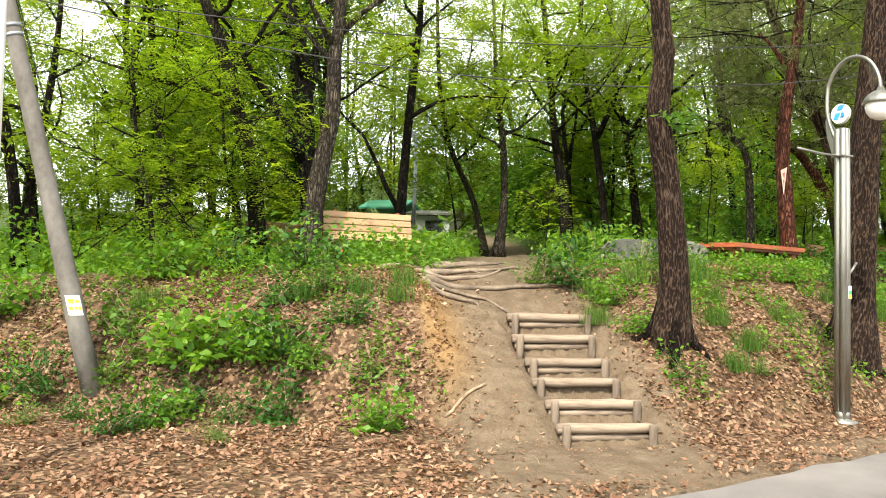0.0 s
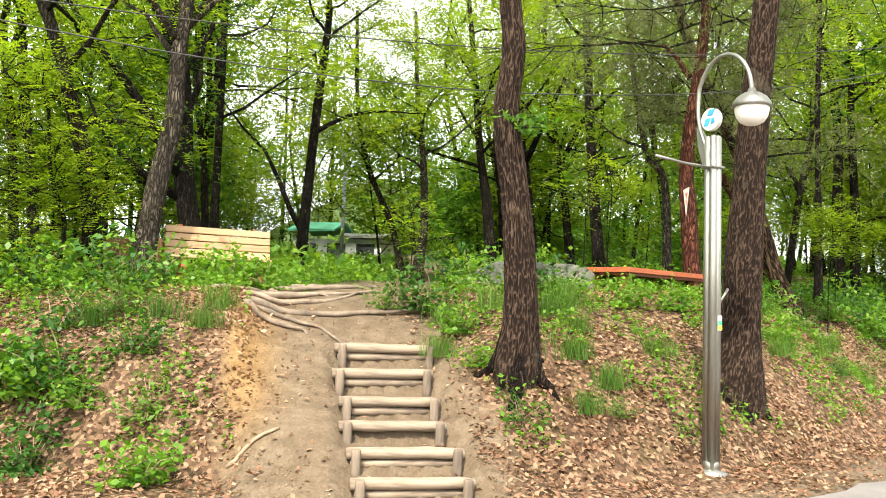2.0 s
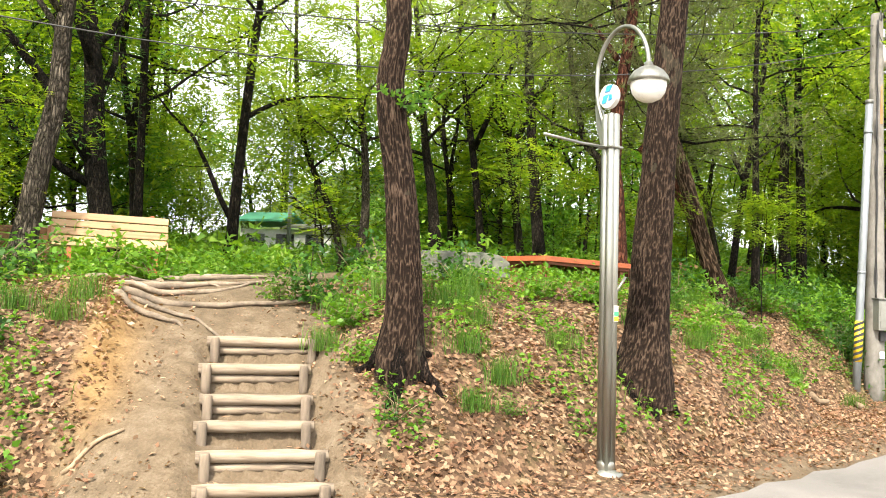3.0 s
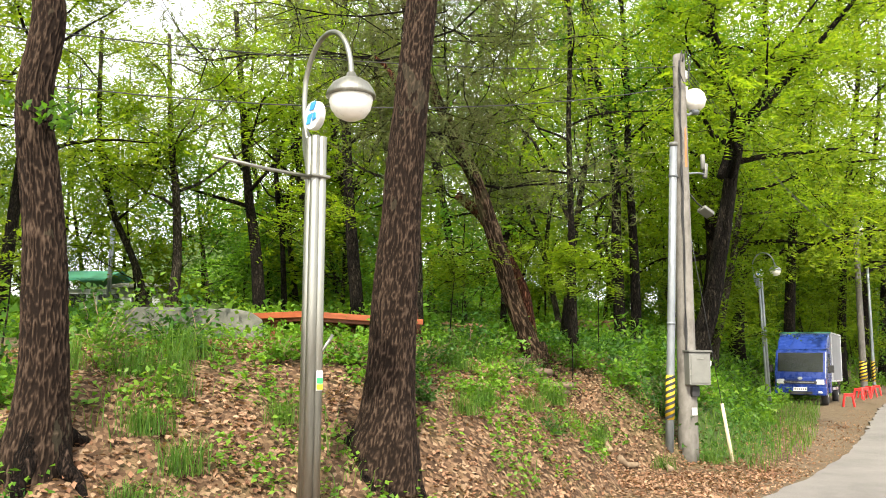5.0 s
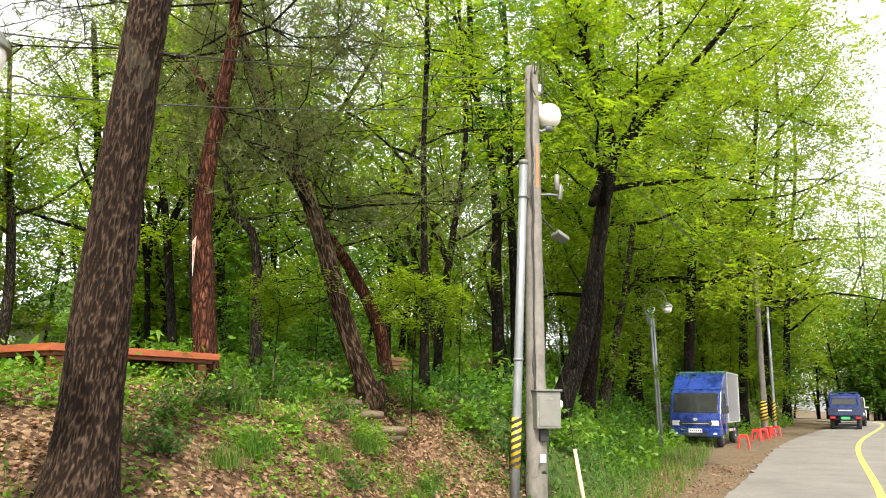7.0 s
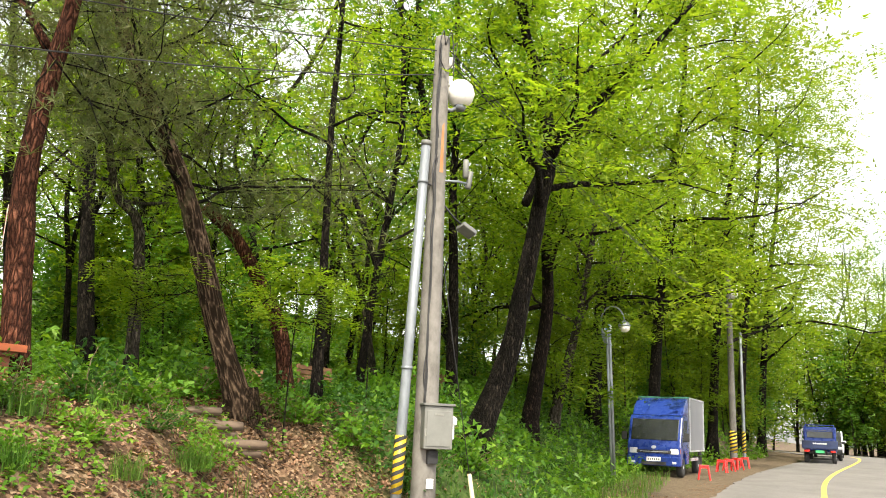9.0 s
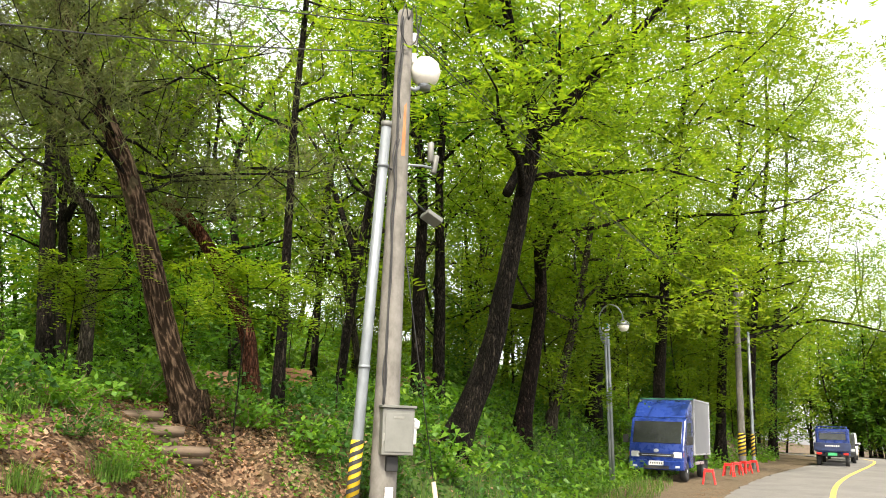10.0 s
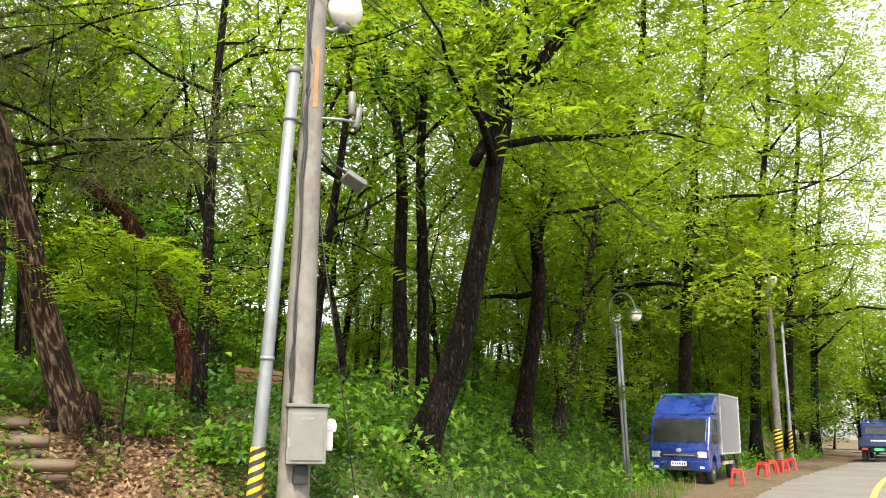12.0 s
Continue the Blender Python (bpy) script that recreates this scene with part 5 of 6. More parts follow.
# roots and sticks
r2 = np.random.default_rng(9)
for k, (x, y, ax, ln, r) in enumerate([(6.1, 9.3, -0.1, 2.6, 0.05), (6.3, 9.6, 0.15, 2.4, 0.045), (6.6, 9.9, -0.2, 2.2, 0.05), (6.0, 9.9, 0.3, 2.0, 0.04), (7.0, 10.3, 0.0, 2.0, 0.045), (6.2, 9.1, -0.7, 0.9, 0.045), (7.6, 10.9, 0.2, 1.8, 0.04), (8.2, 11.6, -0.2, 1.6, 0.04), (6.4, 9.25, -0.35, 1.4, 0.035)]):
    pts, a = [], ax
    px, py = x, y
    for j in range(9):
        pts.append((px - x, py - y, ground(px, py) + 0.0 - ground(x, y) + (0.028 if 0 < j < 8 else -0.06)))
        a += r2.normal() * 0.22
        px, py = px + math.cos(a) * ln / 8, py + math.sin(a) * ln / 8
    ob = part("tree_root", Geo().tube(smooth_line(pts, 3), thinning(r, r * 0.3, 25), 10, 0.35), M_ROOT, None, "", True)
    ob.matrix_basis = Matrix.Translation((x, y, ground(x, y)))
    tagged(ob, "exposed twisting tree root across the worn path", "root", "exposed roots")
for x, y, a, ln, r in ((5.45, 7.0, -0.62, 0.45, 0.022), (4.0, 6.6, -0.4, 0.3, 0.008), (5.2, 5.6, 0.8, 0.3, 0.006), (17.3, 6.35, 0.7, 0.5, 0.05), (16.9, 6.75, -0.4, 0.4, 0.06), (16.6, 7.0, 1.2, 0.3, 0.05)):
    q = wander(r2, (-ln / 2 * math.cos(a), -ln / 2 * math.sin(a), 0), (math.cos(a), math.sin(a), 0), ln, 6, 0.1)
    ob = part("stick", Geo().tube([(v.x, v.y, ground(x + v.x, y + v.y) - ground(x, y) + r * 0.8 + 0.02) for v in q], thinning(r, r * 0.6, 7), 9, 0.15), M_TWIG, None, "", True)
    ob.matrix_basis = Matrix.Translation((x, y, ground(x, y)))
    tagged(ob, "fallen dry branch lying on the ground", "branch", "fallen branches")


def park_bench(m, label, length=1.5, m_wood=M_BENCH):
    ob = thing("park_bench", m, label, "bench", "park benches")
    for k in range(4):
        part("back_board", Geo().box((length, 0.035, 0.095), pose(0, 0.14 + 0.02 * k, 0.50 + 0.108 * k, -10, 0, 0), 0.008), m_wood, ob)
    for k in range(4):
        part("seat_board", Geo().box((length, 0.095, 0.035), pose(0, -0.22 + 0.108 * k, 0.42, 0, 0, 0), 0.008), m_wood, ob)
    for x in (-0.36, 0.36):
        x *= length
        leg = Geo().prism([(-0.26, 0.0), (-0.18, 0.0), (-0.16, 0.36), (0.14, 0.36), (0.16, 0.0), (0.25, 0.0), (0.23, 0.4), (0.31, 0.9), (0.26, 0.9), (0.17, 0.41), (-0.24, 0.40)], 0.06, pose(x, 0, 0, 0, 0, 90), 0.006)
        part("leg", leg, M_ORANGE if m_wood == M_BENCH else m_wood, ob)
    return ob


def seated(x, y, rz, drop=0.0):
    return pose(x, y, ground(x, y) - drop, 0, 0, rz)


park_bench(seated(7.05, 11.68, -12.5, 0.0), "honey-coloured slatted park bench on the crest", 1.5)
park_bench(seated(20.9, 13.4, -20, 0.3), "brown slatted bench among the undergrowth", 1.3, M_BENCHDARK)
park_bench(seated(23.1, 13.2, 10, 0.1), "brown slatted bench among the undergrowth", 1.3, M_BENCHDARK)
park_bench(seated(28.5, 14.6, -60, 0.1), "brown slatted bench among the undergrowth", 1.3, M_BENCHDARK)
park_bench(seated(6.1, 13.0, 170, 0.15), "low brown bench behind the crest", 1.3, M_BENCHDARK)


def timber_platform():
    """A low deck: boards with a thin fascia, a set-back beam under it, and short posts."""
    ob = thing("timber_platform", pose(11.94, 8.30, 2.39, 0, 0, 4.0), "low orange-stained timber platform on short posts", "platform")
    lx, ly = 2.15, 1.4
    for k in range(12):
        part("deck_board", Geo().box((lx, ly / 12 - 0.008, 0.03), pose(lx / 2, ly / 12 * (k + 0.5), -0.015), 0.004), M_ORANGE, ob)
    for s, q in (((lx + 0.06, 0.03, 0.075), (lx / 2, -0.018, -0.036)), ((lx + 0.06, 0.03, 0.075), (lx / 2, ly + 0.018, -0.036)), ((0.03, ly, 0.075), (-0.018, ly / 2, -0.036)), ((0.03, ly, 0.075), (lx + 0.018, ly / 2, -0.036))):
        part("fascia", Geo().box(s, pose(*q), 0.005), M_ORANGE, ob)
    for s, q in (((lx - 0.06, 0.05, 0.085), (lx / 2, 0.05, -0.074)), ((lx - 0.06, 0.05, 0.085), (lx / 2, ly - 0.05, -0.074)), ((0.05, ly - 0.16, 0.085), (0.055, ly / 2, -0.074)), ((0.05, ly - 0.16, 0.085), (lx - 0.055, ly / 2, -0.074)), ((0.05, ly - 0.16, 0.085), (lx / 2, ly / 2, -0.074))):
        part("beam", Geo().box(s, pose(*q), 0.005), M_ORANGEDARK, ob, "darker orange beam")
    for x in (0.14, lx - 0.14):
        for y in (0.14, ly / 2, ly - 0.14):
            part("post", Geo().box((0.13, 0.13, 0.6), pose(x, y, -0.417), 0.008), M_ORANGEDARK, ob)
    return ob


timber_platform()
top = [(-0.86 + 1.72 * k / 12, 0.50 + 0.03 * noise.noise(Vector((k * 0.7, 2, 0))) - (0.16, 0.06, 0.02, 0, 0, 0, 0, 0, 0, 0, 0.01, 0.04, 0.12)[k]) for k in range(13)]
ob = part("boulder", Geo().prism([(-0.9, -0.25)] + top + [(0.88, -0.25)], 0.42, None, 0.035), M_STONE, None, "", False)
ob.matrix_basis = pose(10.8, 9.1, 1.89, 0, 0, -34)
tagged(ob, "long low grey weathered stone beside the platform", "boulder")


def curved_lamp(m, label, height=3.42, arm=True, sign=True, shaft=M_STEEL, rail=True):
    """A twin-tube park lamp: a hoop with a hanging globe and a round badge."""
    ob = thing("street_lamp", m, label, "street lamp", "street lamps")
    part("base_plate", Geo().turned([(0.16, -0.05), (0.16, 0.02), (0.09, 0.035), (0.075, 0.06)]), shaft, ob, "", True)
    part("collar", Geo().turned([(0.085, 0.0), (0.085, 0.10), (0.078, 0.12), (0.05, 0.125)], None, 24), shaft, ob, "", True)
    for x, y in ((-0.036, -0.03), (0.036, -0.03), (-0.036, 0.03), (0.036, 0.03)):
        part("tube", Geo().turned([(0.04, 0.02), (0.04, height * 0.6), (0.038, height - 0.015), (0.03, height)], Matrix.Translation((x, y, 0)), 18), shaft, ob, "", True)
    for z in (height - 0.33,):
        part("clamp", Geo().box((0.18, 0.17, 0.025), pose(0, 0, z), 0.01), shaft, ob)
    pts = [(0.0, 0, height - 0.30), (-0.13, 0, height - 0.02), (-0.20, 0, height + 0.22)]
    for k in range(1, 13):
        a = math.pi - k * (math.pi * 1.02) / 12
        pts.append((0.14 + 0.35 * math.cos(a), 0, height + 0.36 + 0.46 * math.sin(a)))
    part("hoop", Geo().tube(smooth_line(pts, 3), 0.021, 12), shaft, ob, "", True)
    gx, gz = 0.49, height + 0.24
    part("fin", Geo().prism([(-0.12, height - 0.33), (-0.05, height - 0.30), (-0.07, height - 0.02), (-0.19, height + 0.16), (-0.22, height + 0.12), (-0.20, height - 0.08)], 0.02, None, 0.004), shaft, ob)
    lamp = part("lamp_head", Geo().turned([(0.03, 0.16), (0.045, 0.12), (0.08, 0.108), (0.14, 0.07), (0.178, 0.015), (0.192, -0.03), (0.182, -0.035)], Matrix.Translation((gx, 0, gz)), 28), shaft, ob, "", True)
    part("globe", Geo().turned([(0.165, -0.036), (0.164, -0.07), (0.15, -0.13), (0.115, -0.18), (0.06, -0.208), (0.015, -0.214)], Matrix.Translation((gx, 0, gz)), 28), M_GLOBE, lamp, "opal white globe", True)
    if sign:
        badge = part("badge", Geo().turned([(0.112, -0.03), (0.118, -0.02), (0.118, 0.02), (0.112, 0.03)], pose(0.0, -0.02, height + 0.17, 90, 0, 0), 28), M_WHITE, ob, "round white badge", False)
        for pts2 in ([(-0.075, -0.075), (-0.02, -0.075), (0.02, 0.005), (-0.05, 0.0)], [(-0.03, 0.03), (0.035, 0.03), (0.075, 0.09), (-0.005, 0.09)], [(0.015, -0.06), (0.07, -0.05), (0.06, 0.0), (0.03, 0.0)]):
            part("emblem", Geo().prism(pts2, 0.008, pose(0.0, -0.054, height + 0.18)), M_SIGNBLUE, badge, "blue emblem shape")
    if rail:
        part("side_rod", Geo().tube([(0, 0, height - 0.33), (0.06, -0.45, height - 0.34), (0.13, -0.92, height - 0.33)], 0.014, 8), shaft, ob, "", True)
    if arm:
        part("bracket", Geo().tube([(0.05, 0.03, 1.68), (0.07, 0.07, 1.75), (0.09, 0.13, 1.85)], 0.013, 8), shaft, ob, "", True)
        tag = part("notice", Geo().box((0.004, 0.055, 0.15), pose(0.081, 0.025, 1.50), 0), M_WHITE, ob, "small striped notice")
        part("notice_band", Geo().box((0.003, 0.053, 0.045), pose(0.0855, 0.025, 1.50), 0), M_SIGNGREEN, tag, "green band")
        part("notice_band", Geo().box((0.003, 0.053, 0.04), pose(0.0855, 0.025, 1.452), 0), M_YELLOW, tag, "yellow band")
    return ob


curved_lamp(pose(9.58, 5.22, ground(9.58, 5.22), 0.3, -0.6, -98), "twin-tube stainless steel street lamp with a curved arm")
curved_lamp(pose(33.0, 11.0, ground(33.0, 11.0) - 0.05, 0, -2, -75), "grey-green street lamp with a hooped arm and white globe", 4.3, False, True, M_GALV, False)
curved_lamp(pose(19.2, 28.5, ground(19.2, 28.5), 0, 0, -30), "slim far street lamp between the trees", 4.6, False, False, M_GALV, False)


def striped_band(ob, at_xy, z0, z1, r, lean=(0, 0), n=7):
    """A yellow sleeve with slanting black bars round a pole."""
    sleeve = part("warning_sleeve", Geo().tube([(at_xy[0] + lean[0] * z0, at_xy[1] + lean[1] * z0, z0), (at_xy[0] + lean[0] * z1, at_xy[1] + lean[1] * z1, z1)], r, 24), M_YELLOW, ob, "yellow warning sleeve", True)
    step = (z1 - z0) / n
    for k in range(n + 2):
        g, vs, fs = Geo(), [], []
        z = z0 + step * k
        for j in range(25):
            a = -math.pi + j * math.pi / 12 + math.radians(-110)
            zz = z - step * 1.5 + step * 2.0 * j / 24
            for w in (0.0, step * 0.5):
                h = min(max(zz + w, z0), z1)
                vs.append((at_xy[0] + lean[0] * h + (r + 0.005) * math.cos(a), at_xy[1] + lean[1] * h + (r + 0.005) * math.sin(a), h))
        fs = [(2 * j, 2 * j + 2, 2 * j + 3, 2 * j + 1) for j in range(24)]
        part("black_stripe", g.add(vs, fs), M_BLACK, sleeve, "black stripe")


def utility_pole():
    z0 = ground(18.36, 6.53)
    ob = thing("utility_pole", pose(18.36, 6.53, z0, 0, 0, 0), "weathered concrete utility pole carrying a meter box", "utility pole")
    H = 7.05 - z0
    part("shaft", Geo().turned([(0.165, -0.3), (0.16, 0.3), (0.145, 2.2), (0.12, 4.6), (0.10, H - 0.02), (0.09, H)], None, 28), M_CONCRETE, ob, "", True)
    for k, z in enumerate((1.55, 2.2, 3.0, 3.75, 4.25, 4.7, 5.1, 5.6, H - 0.9, H - 0.55, H - 0.25)):
        r = 0.158 - 0.0095 * z
        part("steel_band", Geo().turned([(r, -0.012), (r + 0.005, -0.01), (r + 0.005, 0.01), (r, 0.012)], Matrix.Translation((0, 0, z)), 24), M_GALV, ob, "", True)
    part("rust_stain", Geo().prism([(-0.02, 4.75), (0.03, 4.75), (0.022, 5.45), (-0.008, 5.4)], 0.004, pose(-0.055, -0.108, 0, 0, 0, -28)), M_RUST, ob, "orange rust streak")
    globe = part("globe_lamp", Geo().turned([(0.02, -0.205), (0.10, -0.18), (0.17, -0.11), (0.20, 0.0), (0.17, 0.11), (0.10, 0.18), (0.05, 0.2)], Matrix.Translation((0.30, -0.12, 5.98)), 28), M_GLOBE, ob, "round opal white globe lamp", True)
    part("globe_bracket", Geo().tube([(0.05, -0.02, 5.72), (0.16, -0.07, 5.70), (0.27, -0.11, 5.78)], 0.025, 10), M_GALV, globe, "", True)
    part("globe_collar", Geo().turned([(0.08, -0.24), (0.085, -0.2), (0.085, -0.17), (0.05, -0.16)], Matrix.Translation((0.29, -0.12, 5.98)), 16), M_GALV, globe, "", True)
    for z in (H - 0.32, H - 0.6):
        part("insulator", Geo().turned([(0.02, -0.07), (0.045, -0.06), (0.03, -0.03), (0.045, 0.0), (0.03, 0.03), (0.045, 0.06), (0.02, 0.07)], pose(0.15, -0.04, z, 0, 0, 0), 14), M_WHITE, ob, "white ceramic insulator", True)
    box = part("meter_box", Geo().box((0.37, 0.2, 0.52), pose(-0.04, -0.20, 1.42, 0, 0, -36), 0.012), M_GREYBOX, ob, "grey steel meter box")
    part("box_hood", Geo().box((0.41, 0.25, 0.03), pose(-0.04, -0.20, 1.70, 0, 0, -36), 0.006), M_GREYBOX, box)
    part("box_door", Geo().box((0.31, 0.012, 0.43), pose(-0.04 - 0.062, -0.20 - 0.085, 1.41, 0, 0, -36), 0.004), M_GREYBOX, box)
    part("latch", Geo().box((0.02, 0.02, 0.09), pose(-0.225, -0.18, 1.36, 0, 0, -36), 0.004), M_STEEL, box, "steel latch")
    part("name_plate", Geo().box((0.12, 0.004, 0.025), pose(-0.107, -0.292, 1.58, 0, 0, -36), 0), M_STEEL, box, "small steel plate")
    fuse = part("switch_housing", Geo().box((0.12, 0.16, 0.24), pose(0.21, -0.20, 1.40, 0, 0, -36), 0.02), M_WHITE, ob, "white plastic switch housing")
    part("housing_hood", Geo().box((0.14, 0.2, 0.1), pose(0.23, -0.21, 1.52, 12, 0, -36), 0.03), M_WHITE, fuse)
    part("housing_drip", Geo().turned([(0.012, 0), (0.022, 0.05), (0.022, 0.15)], pose(0.18, -0.2, 1.16), 10), M_WHITE, fuse, "", True)
    part("junction_box", Geo().box((0.14, 0.10, 0.17), pose(-0.05, -0.15, 1.06, 0, 0, -30), 0.012), M_BLACK, ob, "black junction box")
    part("paper_notice", Geo().box((0.10, 0.003, 0.12), pose(-0.07, -0.155, 0.74, 0, 0, -24), 0), M_WHITE, ob, "peeling pale paper notice")
    part("small_bracket", Geo().tube([(0.0, -0.08, 4.65), (0.28, -0.16, 4.70), (0.42, -0.2, 4.70)], 0.016, 8), M_GALV, ob, "", True)
    for dx, dz, a in ((0.38, 0.12, 0), (0.47, -0.02, 12)):
        part("antenna", Geo().turned([(0.03, -0.13), (0.04, -0.12), (0.04, 0.12), (0.03, 0.13)], pose(0.0 + dx, -0.2, 4.78 + dz, 0, a, 0), 12), M_GREYBOX, ob, "pale grey antenna tube", True)
    part("camera_arm", Geo().tube([(0.05, -0.08, 4.35), (0.25, -0.14, 4.18), (0.42, -0.2, 4.08)], 0.014, 8), M_BLACK, ob, "", True)
    part("floodlight", Geo().box((0.24, 0.17, 0.07), pose(0.45, -0.2, 4.05, -20, 25, -20), 0.015), M_GREYBOX, ob, "grey rectangular floodlight")
    rr = np.random.default_rng(3)
    for k in range(3):
        off = -0.10 - 0.012 * k
        pts = [(off - 0.03 + 0.02 * rr.normal(), -0.07 - 0.01 * k, z) for z in np.linspace(1.7, H - 0.15, 14)]
        part("service_cable", Geo().tube(smooth_line(pts, 3), 0.009, 6), M_CABLE, ob, "", True)
    for k in range(3):
        a = k * 2.1
        pts = [(0.09 * math.cos(a), -0.09, H - 0.15), (0.19 * math.cos(a + 0.6), -0.14, H - 0.05 + 0.05 * k), (0.22 * math.cos(a + 1), -0.12, H - 0.35), (0.12 * math.cos(a), -0.12, H - 0.55)]
        part("cable_loop", Geo().tube(smooth_line(pts, 5), 0.008, 6), M_CABLE, ob, "", True)
    return ob


utility_pole()


def steel_conduit_pole():
    x, y = 17.97, 6.66
    z0 = ground(x, y)
    ob = thing("steel_pole", pose(x, y, z0), "pale galvanised steel pole with a striped warning sleeve", "pole")
    lean = (0.03, -0.024)
    H = 5.4 - z0
    part("shaft", Geo().tube([(lean[0] * h, lean[1] * h, h) for h in (-0.3, 1.0, 2.4, H)], [0.068, 0.066, 0.064, 0.062], 24), M_GALV, ob, "", True)
    part("cap", Geo().tube([(lean[0] * H, lean[1] * H, H), (lean[0] * H, lean[1] * H, H + 0.07)], 0.068, 20), M_GREYBOX, ob, "", True)
    for h in (H - 0.5, 1.95):
        part("clamp", Geo().tube([(lean[0] * h, lean[1] * h, h - 0.02), (lean[0] * h, lean[1] * h, h + 0.02)], 0.072, 20), M_GALV, ob, "", True)
    part("tie_rod", Geo().tube([(lean[0] * H, lean[1] * H, H - 0.5), (0.42, -0.14, H - 0.52)], 0.012, 6), M_BLACK, ob, "", True)
    striped_band(ob, (0, 0), 0.42, 1.12, 0.072, lean)
    return ob


steel_conduit_pole()


def leaning_pole():
    b = (2.45, 10.0, ground(2.45, 10.0))
    ob = thing("concrete_pole", Matrix.Translation(b), "pale leaning concrete pole with a yellow notice", "utility pole")
    d = Vector((-0.235, 0.056, 1.0))
    part("shaft", Geo().tube([d * h for h in (-0.3, 0.6, 1.6, 3.0, 4.6, 6.2)], [0.115, 0.113, 0.105, 0.095, 0.085, 0.075], 28), M_CONCRETE, ob, "", True)
    for h in (3.95, 3.85):
        part("steel_band", Geo().tube([d * (h - 0.02), d * (h + 0.02)], 0.094, 24), M_GALV, ob, "", True)
    q = d * 0.98
    sheet = Geo()
    vs = []
    for j in range(7):
        a = radians(-140 + j * 14)
        for h in (0.80, 1.02):
            vs.append(d * h + Vector((0.1155 * math.cos(a), 0.1155 * math.sin(a), 0)))
    notice = part("notice", sheet.add(vs, [(2 * j, 2 * j + 2, 2 * j + 3, 2 * j + 1) for j in range(6)]), M_WHITE, ob, "white notice with yellow lettering")
    for h, w0, w1, tk in ((0.955, 1, 3, 0.05), (0.955, 3.4, 5, 0.03), (0.88, 0.6, 2.2, 0.035), (0.88, 2.8, 3.8, 0.03), (0.88, 4.2, 5.4, 0.035)):
        vs = []
        for j in (w0, (w0 + w1) / 2, w1):
            a = radians(-140 + j * 14)
            for s in (-0.5, 0.5):
                vs.append(d * (h + s * tk) + Vector((0.118 * math.cos(a), 0.118 * math.sin(a), 0)))
        part("lettering_bar", Geo().add(vs, [(0, 2, 3, 1), (2, 4, 5, 3)]), M_YELLOW, notice, "yellow lettering bar")
    return ob


leaning_pole()
ob = thing("steel_pole", pose(0.985, 7.3, ground(0.985, 7.3)), "white steel pole with a yellow warning sleeve", "pole")
part("shaft", Geo().turned([(0.06, -0.2), (0.06, 3.0), (0.055, 6.0)], None, 20), M_WHITE, ob, "", True)
striped_band(ob, (0, 0), 0.55, 1.25, 0.064)

# guy stake and wire beside the utility pole
ob = thing("guy_stake", pose(18.93, 6.1, ground(18.93, 6.1)), "pale wooden guy stake holding a thin wire", "stake")
part("stake", Geo().tube([(0.06, -0.03, -0.1), (0.0, 0.0, 0.3), (-0.10, 0.06, 0.95)], [0.03, 0.032, 0.026], 8, 0.15), M_CUTWOOD, ob, "", True)
part("wire", Geo().tube([(-0.10, 0.06, 0.93), (-0.4, 0.3, 3.2), (-0.62, 0.48, 5.0)], 0.006, 6), M_CABLE, ob, "thin green wire", True)


def overhead(a, b, sag, n=1, r=0.008, name="overhead_cable", label="thin black overhead cable between the poles"):
    a, b = Vector(a), Vector(b)
    for k in range(n):
        off = Vector((0, 0, 0.09 * k))
        ob = part(name, Geo().tube([a.lerp(b, t / 14) - a + off - Vector((0, 0, (sag + 0.06 * k) * 4 * (t / 14) * (1 - t / 14))) for t in range(15)], r, 5), M_CABLE, None, "", True)
        ob.matrix_basis = Matrix.Translation(a)
        tagged(ob, label, "cable", "overhead cables")


overhead((1.5, 10.4, 4.75), (18.36, 6.53, 6.85), 0.55)
overhead((1.5, 10.4, 4.7), (18.36, 6.53, 6.5), 0.95)
overhead((18.4, 6.5, 6.75), (48.7, 12.6, 7.6), 0.5, 3)
overhead((18.4, 6.5, 6.5), (33.0, 25.0, 6.5), 0.5, 1)
overhead((1.5, 10.4, 4.9), (8.5, 40.0, 7.0), 0.6, 2)


def roadside_pole(x, y, h, label, sleeve, mat, r, globe):
    z0 = ground(x, y)
    ob = thing("utility_pole", pose(x, y, z0, 0, -0.8, 0), label, "utility pole", "roadside poles")
    part("shaft", Geo().turned([(r, -0.3), (r, 0.5), (r * 0.85, h * 0.6), (r * 0.7, h)], None, 18), mat, ob, "", True)
    if sleeve:
        striped_band(ob, (0, 0), 0.55, 1.5, r + 0.006, (0, 0), 6)
    if globe:
        part("globe_lamp", Geo().turned([(0.03, -0.21), (0.17, -0.13), (0.22, 0), (0.17, 0.13), (0.05, 0.21)], Matrix.Translation((0.35, -0.1, h * 0.86)), 20), M_GLOBE, ob, "opal white globe", True)
        part("bracket", Geo().tube([(0, 0, h * 0.82), (0.2, -0.06, h * 0.8), (0.33, -0.1, h * 0.83)], 0.03, 8), M_GALV, ob, "", True)
    return ob


roadside_pole(48.7, 12.7, 9.0, "grey concrete utility pole with a striped sleeve", True, M_CONCRETE, 0.16, True)
roadside_pole(49.4, 12.45, 6.0, "slim grey steel pole with a striped sleeve", True, M_GALV, 0.08, False)
roadside_pole(72.0, 18.3, 7.5, "far grey street pole at the bend", False, M_GALV, 0.09, True)


